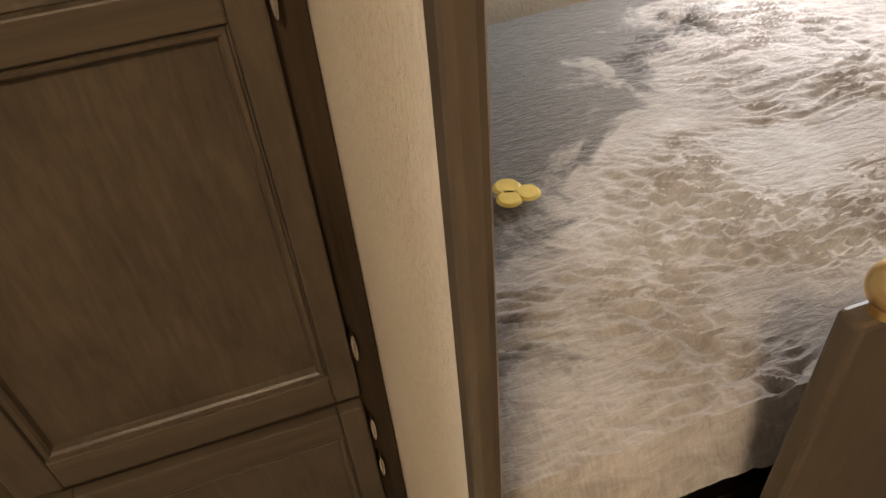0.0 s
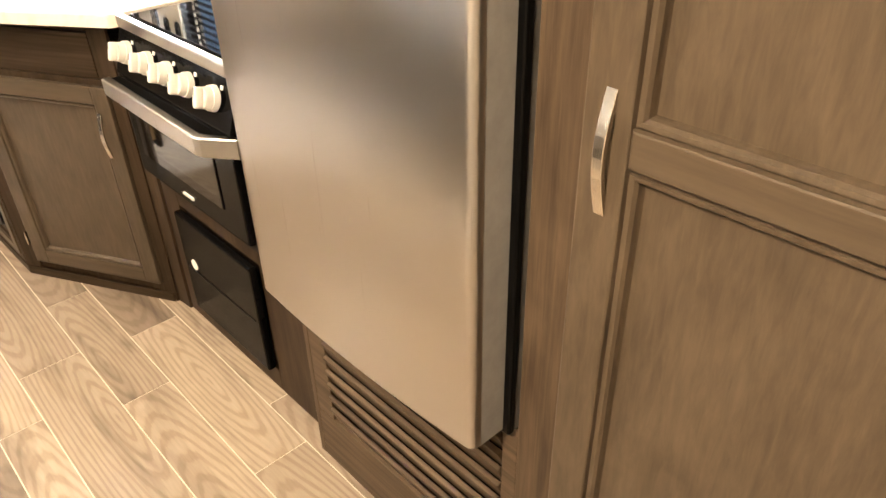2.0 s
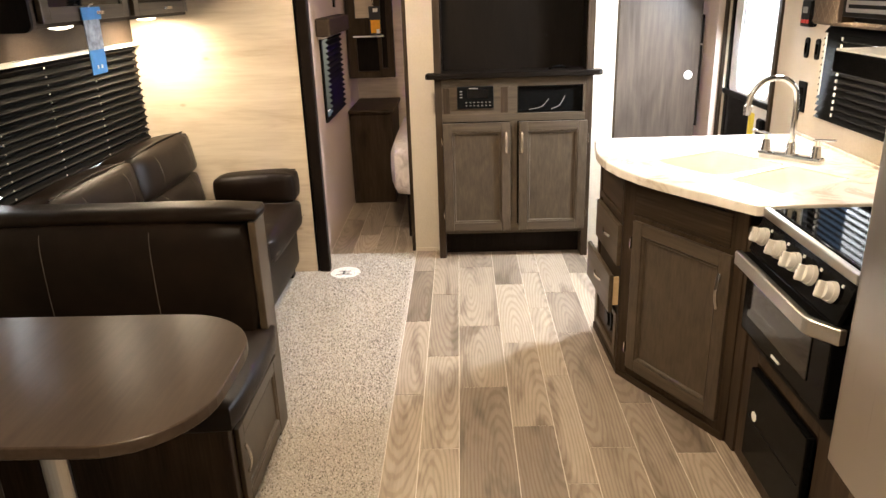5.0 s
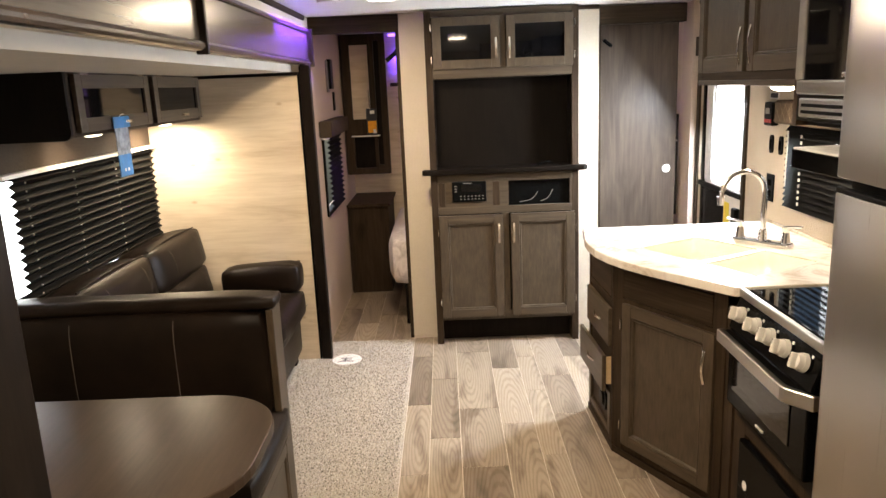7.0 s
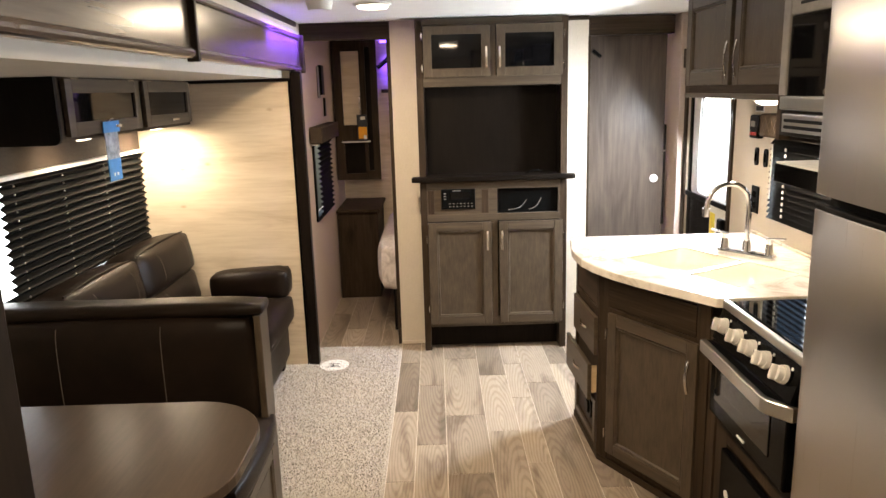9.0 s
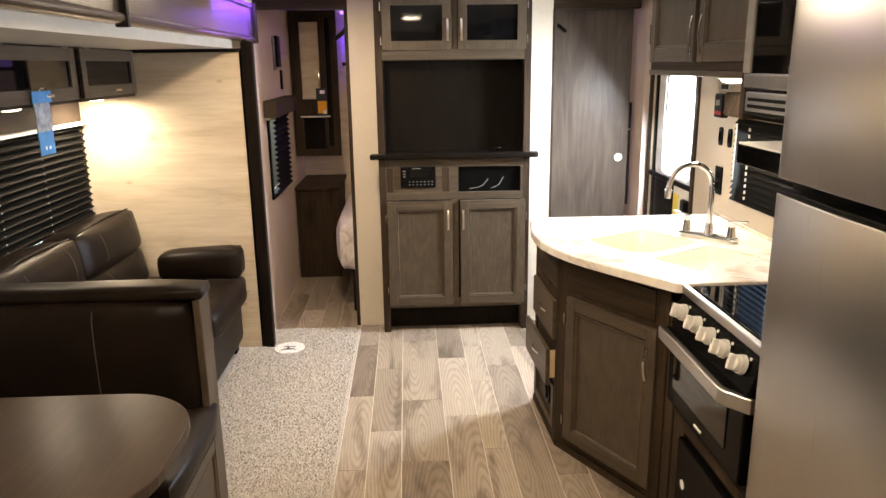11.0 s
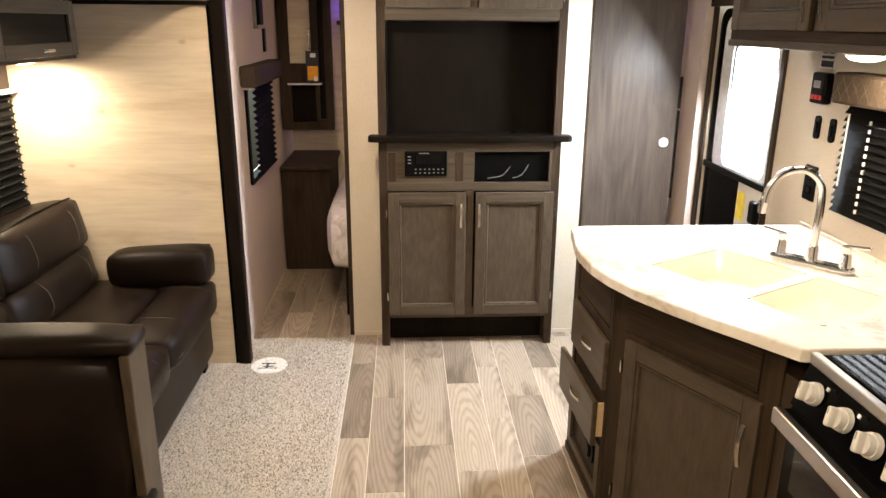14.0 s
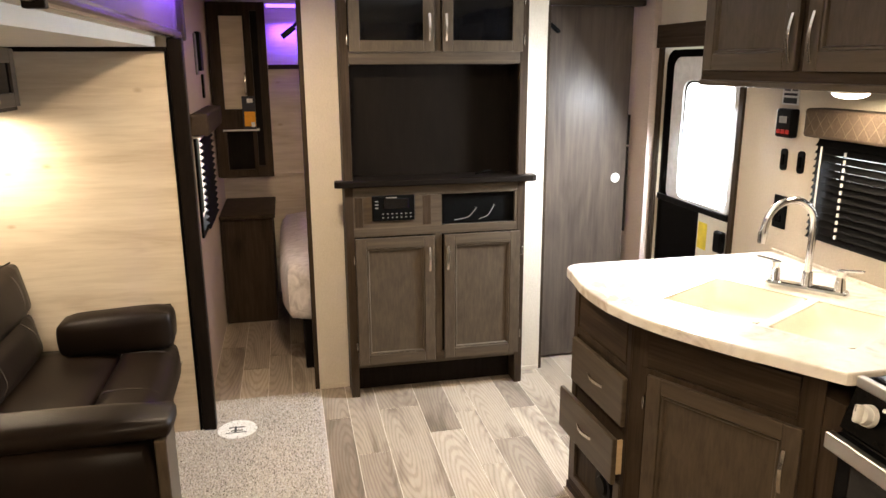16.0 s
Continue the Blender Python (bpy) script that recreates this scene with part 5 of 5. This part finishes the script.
rod(tb, (-1.005, 0.86, 1.335), (-1.015, 0.86, 1.155), 0.013, 16)
part("tube", tb, PAPER, lamp_tag, "", True)
tb = bmesh.new()
rod(tb, (-1.0148, 0.86, 1.168), (-1.016, 0.86, 1.145), 0.0136, 16)
rod(tb, (-1.005, 0.86, 1.345), (-1.0055, 0.86, 1.325), 0.0136, 16)
part("cap", tb, ORANGE, lamp_tag, "orange end cap")
part("string", tube([(-1.005, 0.86, 1.345), (-1.0, 0.875, 1.37), (-0.99, 0.90, 1.30)], 0.0015), WHITE, lamp_tag)

# ---------------------------------------------------------------- slide-out: overhead cabinets and window
OC = facing(0, -1.56, 180)
oc = thing("overhead_cabinet", (-2.7, -1.72, 1.46), "dark taupe overhead cabinet with two glass flip doors", "cabinet")
part("body", cube(-3.405, -1.965, -1.878, -1.575, 1.472, 1.698), DARKWOOD, oc)
bars("face_frame", ((1.965, 1.995, 1.462, 1.70), (3.375, 3.405, 1.462, 1.70), (2.690, 2.735, 1.462, 1.70), (1.995, 3.375, 1.462, 1.485), (1.995, 3.375, 1.685, 1.70)), 0.0, 0.016, FRAME_H, oc, OC)
for u0, u1 in ((2.005, 2.685), (2.742, 3.385)):
    bm = bmesh.new()
    st, v0, v1 = 0.052, 1.478, 1.692
    for q in ((u0, u0 + st, v0, v1), (u1 - st, u1, v0, v1), (u0 + st, u1 - st, v0, v0 + st), (u0 + st, u1 - st, v1 - st, v1)):
        box(bm, q[0], q[1], -0.019, 0, q[2], q[3], 0.002)
    d = part("door", loc(bm, OC), CABINET_H, oc)
    part("glass_pane", loc(cube(u0 + st, u1 - st, -0.010, -0.006, v0 + st, v1 - st), OC), BLACKGLASS, d, "dark glass pane")
    arch_handle(OC, (u0 + u1) / 2 + 0.06, 1.503, 0.10, d, "handle", True)
    for u in (u0 + 0.08, u1 - 0.08):
        part("hinge", loc(cube(u - 0.03, u + 0.03, -0.021, 0.0, 1.690, 1.699, 0.002), OC), NICKEL, d)
end_outline = [(-1.878, 1.452), (-1.878, 1.70), (-1.552, 1.70)] + [(-1.552 - 0.03 * (1 - math.cos(radians(a))), 1.482 - 0.03 * math.sin(radians(a))) for a in range(0, 91, 15)]
part("end_panel", upright(end_outline, 1.944, 1.964, pose(0, 0, 0, 0, 0, 90), 0.003), DARKWOOD, oc, "dark end panel with rounded lower corner")
puck(-3.22, -1.70, 1.472, "small round lamp under the overhead cabinet", "puck lamps")
puck(-2.40, -1.70, 1.472, "small round lamp under the overhead cabinet", "puck lamps")

SW = facing(0, SLIDE_Y, 180)
sw_ = thing("window_slide", (-2.2, -1.88, 0.8), "wide slide-out window with black pleated shade", "window", "", "structure")
part("window_frame", ring_plate(rounded_rect(1.90, 3.40, 0.765, 1.345, 0.02), rounded_rect(1.94, 3.36, 0.805, 1.305, 0.02), -0.012, 0.03, SW), BLACK, sw_)
part("shade", pleats(SW, 2.015, 3.375, 0.838, 1.318, 0.036, 0.026, -0.030), SHADE, sw_, "black pleated shade", True)
part("bottom_rail", loc(cube(2.01, 3.37, -0.045, -0.018, 0.826, 0.840, 0.003), SW), BLACK, sw_)
# Bar added to block the daylight slit below this end of the shade.
part("slit_blocker", loc(cube(1.941, 2.62, -0.008, 0.010, 0.800, 0.850, 0.003), SW), BLACK, sw_)
part("headrail", loc(cube(1.93, 3.402, -0.055, -0.002, 1.318, 1.334, 0.002), SW), WHITE, sw_, "white shade headrail")
part("valance_cloth", loc(cube(1.92, 3.402, -0.020, -0.0005, 1.335, 1.462), SW), VALANCE, sw_, "brown quilted cloth above the shade")
part("side_casing", loc(cube(3.362, 3.392, -0.016, -0.0005, 0.70, 1.318, 0.003), SW), WALL, sw_)
for u in (2.09, 2.47, 2.88):
    cord = bmesh.new()
    for k in range(15):
        box(cord, u - 0.002, u + 0.002, -0.0465, -0.0425, 0.806 + 0.0345 * k, 0.813 + 0.0345 * k)
    part("cord", loc(cord, SW), WHITE, sw_, "row of cord holes")
part("pane", loc(cube(1.94, 3.36, 0.012, 0.016, 0.805, 1.305), SW), GLASSY, sw_).visible_shadow = False
bt = thing("brochure_tag", (-2.25, -1.54, 1.2), "blue folded brochure tag hanging from the cabinet", "tag")
TG = Matrix.Translation((0, 0, 0.024)) @ facing(0, -1.535, 180)
part("top_card", loc(cube(2.255, 2.405, -0.004, 0.0, 1.455, 1.50), TG), BLUE, bt)
part("clear_middle", loc(cube(2.262, 2.385, -0.003, 0.0, 1.345, 1.455), TG), plain("grey_blue_photo", (0.22, 0.25, 0.30), 0.4, 0, 0.5, 40), bt)
part("bottom_card", loc(cube(2.262, 2.38, -0.004, 0.0, 1.255, 1.345), TG), BLUE, bt)
for q in ((2.30, 2.312, 1.275, 1.288), (2.33, 2.345, 1.275, 1.288)):
    part("print", loc(cube(q[0], q[1], -0.0052, -0.0035, q[2], q[3]), TG), PAPER, bt)
part("hook", loc(tube([(2.32, -0.002, 1.50), (2.32, -0.008, 1.508), (2.32, -0.02, 1.51)], 0.002), TG), WHITE, bt)

# ---------------------------------------------------------------- sofa
so = thing("sofa", (-2.68, -1.45, 0), "dark brown leatherette sofa with stitched cushions", "sofa")
part("front_board", cushion(-3.385, -1.965, -1.40, -1.085, 0.07, 0.36, 0.03, 0.006), LEATHER, so, "", True)
part("rear_base", cube(-3.38, -1.97, -1.84, -1.39, 0.07, 0.34, 0.01), LEATHER, so)
for x in (-3.33, -2.02):
    for y in (-1.15, -1.78):
        part("foot", cube(x - 0.03, x + 0.03, y - 0.03, y + 0.03, 0.008, 0.075, 0.006), BLACK, so)
lean = Matrix.Translation((0, -1.58, 0.44)) @ pose(0, 0, 0, 10) @ Matrix.Translation((0, 1.58, -0.44))
for x0, x1 in ((-3.385, -2.68), (-2.672, -1.972)):
    sx = (x0 + x1) / 2
    part("seat_cushion", cushion(x0, x1, -1.64, -1.276, 0.31, 0.468, 0.030, 0.012), LEATHER, so, "", True)
    front = part("seat_front", cushion(x0, x1, -1.270, -1.040, 0.31, 0.470, 0.050, 0.012), LEATHER, so, "padded seat front with cross seams", True)
    for o in (-0.19, 0.17):
        part("stitching", tube([(sx + o, -1.262, 0.466), (sx + o, -1.225, 0.4795), (sx + o, -1.12, 0.4795), (sx + o, -1.062, 0.462), (sx + o, -1.040, 0.42), (sx + o, -1.038, 0.345)], 0.0015, 6), STITCHING, front, "pale grey seam stitching")
    part("stitching", tube([(x0 + 0.03, -1.0385, 0.372), (sx, -1.0300, 0.372), (x1 - 0.03, -1.0385, 0.372)], 0.0014, 6), STITCHING, front)
    b1 = part("back_cushion", cushion(x0, x1, -1.77, -1.565, 0.45, 0.655, 0.045, 0.022, lean), LEATHER, so, "", True)
    b2 = part("back_cushion", cushion(x0, x1, -1.78, -1.555, 0.645, 0.868, 0.040, 0.022, lean), LEATHER, so, "", True)
    for o in (-0.2, 0.17):
        for z0, z1, b0 in ((0.655, 0.862, b2), (0.47, 0.645, b1)):
            pts = [lean @ Vector((sx + o, y, z)) for y, z in ((-1.572, z0 + 0.004), (-1.5365, z0 + 0.05), (-1.532, (z0 + z1) / 2), (-1.540, z1 - 0.045), (-1.575, z1 - 0.004))]
            part("stitching", tube(pts, 0.0015, 6), STITCHING, b0, "pale grey seam stitching")
    pts = [lean @ Vector(p) for p in ((x0 + 0.03, -1.585, 0.866), (sx, -1.580, 0.880), (x1 - 0.03, -1.585, 0.866))]
    part("piping", tube(pts, 0.004, 8), LEATHER, b2, "leatherette piping along the top edge", True)


def bolster(x0):
    """An arm roll, rounded at its back end and gathered to a flat cap in front."""
    bm = cushion(x0, x0 + 0.165, -1.490, -1.052, 0.474, 0.642, 0.032, 0.010)
    for v in bm.verts:
        k = (v.co.y + 1.495) / 0.433
        v.co.z -= 0.020 * (1 - k) * (v.co.z > 0.56)
        if k > 0.78:
            v.co.z += 0.006 * math.sin(v.co.x * 260) * (k - 0.78) / 0.22
    return bm


for x0 in (-3.392, -2.135):
    part("arm", bolster(x0), LEATHER, so, "rolled leatherette arm bolster", True)

# ---------------------------------------------------------------- dinette bench and table
db = thing("dinette_bench", (-1.6, -1.35, 0), "dinette bench with dark leatherette cushions and wooden base", "bench")
part("base", cube(-1.831, -1.26, -1.87, -0.838, 0.0, 0.36, 0.004), FRAME, db)
DB = facing(0, -0.838, 180)
d = shaker("door", DB, 1.30, 1.77, 0.045, 0.335, db, 0.045, 0.017)
arch_handle(DB, 1.335, 0.21, 0.10, d)
part("back_panel", cube(-1.868, -1.832, -1.87, -0.838, 0.0, 0.835, 0.004), FRAME, db)
part("end_post", cube(-1.866, -1.750, -0.858, -0.832, 0.0, 0.838, 0.004), CABINET, db)
part("top_rail", cushion(-1.872, -1.742, -1.87, -0.822, 0.834, 0.888, 0.024, 0.004), LEATHER, db, "padded leatherette top rail", True)
bc = part("back_cushion", cushion(-1.835, -1.715, -1.86, -0.868, 0.42, 0.836, 0.03, 0.012), LEATHER, db, "", True)
for y in (-1.18, -1.55):
    part("stitching", tube([(-1.76, y, 0.838), (-1.712, y, 0.80), (-1.702, y, 0.62), (-1.709, y, 0.45)], 0.0013, 6), STITCHING, bc)
part("seat_cushion", cushion(-1.800, -1.235, -1.86, -0.808, 0.355, 0.455, 0.03, 0.010), LEATHER, db, "", True)
tbl = thing("dinette_table", (-0.95, -1.3, 0), "dark wood-laminate dinette table with rounded corners", "table")
outline = [(-0.64, -1.865), (-0.64, -0.90)] + arc(-0.85, -0.885, 0.21, 0, 90, 10) + arc(-1.02, -0.900, 0.225, 90, 180, 10) + [(-1.245, -1.865)]
part("tabletop", prism(outline, 0.712, 0.742, 0.004), TABLETOP, tbl)
lg = bmesh.new()
rod(lg, (-0.94, -1.15, 0.008), (-0.94, -1.15, 0.712), 0.03, 20)
rod(lg, (-0.94, -1.15, 0.008), (-0.94, -1.15, 0.022), 0.09, 24)
part("pedestal", lg, STEEL, tbl)

# ---------------------------------------------------------------- floor decal and ceiling fixtures
st = thing("floor_decal", (-3.375, -0.83, 0.01), "round white printed sticker disc on the carpet", "sticker")
sb = bmesh.new()
bmesh.ops.create_cone(sb, cap_ends=True, segments=40, radius1=0.088, radius2=0.086, depth=0.003, matrix=pose(-3.375, -0.832, 0.0100))
part("disc", sb, PAPER, st)
for q in ((-3.40, -3.34, -0.845, -0.835), (-3.395, -3.385, -0.87, -0.80), (-3.365, -3.355, -0.86, -0.805), (-3.345, -3.338, -0.88, -0.79)):
    part("print", cube(*q, 0.0116, 0.0122), PRINT, st)


def ceiling_light(x, y):
    t = thing("ceiling_light", (x, y, 2.0), "round warm LED ceiling light", "lamp", "ceiling lights")
    bm = bmesh.new()
    bmesh.ops.create_cone(bm, cap_ends=True, segments=36, radius1=0.085, radius2=0.095, depth=0.012, matrix=pose(x, y, 2.013))
    part("housing", bm, WHITE, t)
    bm = bmesh.new()
    bmesh.ops.create_cone(bm, cap_ends=True, segments=36, radius1=0.066, radius2=0.076, depth=0.012, matrix=pose(x, y, 2.003))
    part("diffuser", bm, LAMPGLOW, t, "glowing diffuser")


# The fixture at (-0.05, -0.44) is added to go with the unseen rear fill.
for x, y in ((-1.35, -0.05), (-2.84, -0.46), (-0.05, -0.44), (-4.6, 0.2)):
    ceiling_light(x, y)
smoke = thing("smoke_detector", (-2.70, -0.69, 2.0), "round white smoke detector on the ceiling", "detector")
bm = bmesh.new()
bmesh.ops.create_cone(bm, cap_ends=True, segments=32, radius1=0.052, radius2=0.062, depth=0.038, matrix=pose(-2.70, -0.69, 1.999))
part("case", bm, WHITE, smoke)

# ---------------------------------------------------------------- floor planks, last
SEAMS = [-0.436, -0.314, -0.172, 0.028, 0.182, 0.288, 0.455, 0.585, 0.730, 0.872, 1.03, 1.19, 1.335]
BUTTS = [(-2.035, -2.72, -3.391), (-1.666, -2.355, -3.046), (-1.265, -2.086, -2.655, -3.445), (-1.80, -2.475, -3.17), (-1.463, -2.165, -2.851, -3.335),
         (-1.66, -2.565, -3.044), (-1.365, -1.944, -2.63), (-1.62, -2.31), (-1.10, -1.79), (-1.45,), (-1.2,), (-1.6,)]
floor_ob = bpy.data.objects["floor"]
for r, (y0, y1) in enumerate(zip(SEAMS, SEAMS[1:])):
    cuts = sorted(BUTTS[r])
    while cuts[-1] < 2.19:
        cuts.append(min(cuts[-1] + 0.69, 2.19))
    while cuts[0] > -5.49:
        cuts.insert(0, max(cuts[0] - 0.69, -5.49))
    for a, b in zip(cuts, cuts[1:]):
        if b - a > 0.02:
            bm = cube(a + 0.0016 - (a + b) / 2, b - 0.0016 - (a + b) / 2, y0 + 0.0016 - (y0 + y1) / 2, y1 - 0.0016 - (y0 + y1) / 2, -0.006, 0.0)
            ob = part("plank", bm, PLANK)
            ob.location = ((a + b) / 2, (y0 + y1) / 2, 0)
            ob.parent = floor_ob
for r, (y0, y1) in enumerate(((-0.979, -0.84), (-0.84, -0.70), (-0.70, -0.58), (-0.58, -0.438))):
    cuts = [-5.49, -5.05 + 0.13 * r, -4.42 + 0.17 * ((r * 2) % 3), -3.702]
    for a, b in zip(cuts, cuts[1:]):
        bm = cube(a + 0.0016 - (a + b) / 2, b - 0.0016 - (a + b) / 2, y0 + 0.0016 - (y0 + y1) / 2, y1 - 0.0016 - (y0 + y1) / 2, -0.006, 0.0)
        ob = part("plank", bm, PLANK)
        ob.location = ((a + b) / 2, (y0 + y1) / 2, 0)
        ob.parent = floor_ob


def tufts():
    """Short leaning yarn ends over the carpet that the walk passes."""
    r = np.random.RandomState(3)
    k = 42000
    x, y = r.uniform(-3.69, -0.9, k), r.uniform(-1.2, -0.452, k)
    keep = ~((x > -1.95) & (y < -0.84)) & ~((x < -1.96) & (y < -1.12))
    x, y = x[keep], y[keep]
    k = len(x)
    h, w, a = r.uniform(0.004, 0.0085, k), r.uniform(0.0018, 0.0034, k), r.uniform(0, 6.283, k)
    lx, ly = r.normal(0, 0.004, k), r.normal(0, 0.004, k)
    vs = np.empty((k, 4, 3))
    for i in range(3):
        vs[:, i] = np.stack([x + w * np.cos(a + 2.094 * i), y + w * np.sin(a + 2.094 * i), np.full(k, 0.0072)], 1)
    vs[:, 3] = np.stack([x + lx, y + ly, 0.008 + h], 1)
    base = (np.arange(k) * 4)[:, None, None]
    fs = (base + np.array([[0, 1, 3], [1, 2, 3], [2, 0, 3]])[None]).reshape(-1, 3)
    me = bpy.data.meshes.new("carpet_tufts")
    me.from_pydata(vs.reshape(-1, 3).tolist(), [], fs.tolist())
    m, n, l, b = material("yarn", (0.5, 0.44, 0.38), 0.95, 0, 0.1)
    geo = n.new("ShaderNodeNewGeometry")
    l.new(ramp(n, l, geo.outputs["Random Per Island"], [(0.0, (0.14, 0.12, 0.10)), (0.3, (0.38, 0.335, 0.29)), (0.75, (0.54, 0.50, 0.45)), (1.0, (0.68, 0.64, 0.59))]), b.inputs["Base Color"])
    me.materials.append(m)
    ob = new("carpet_tufts", me)
    tagged(ob, "beige and grey speckled carpet yarn ends", "carpet", "", "stuff")


tufts()
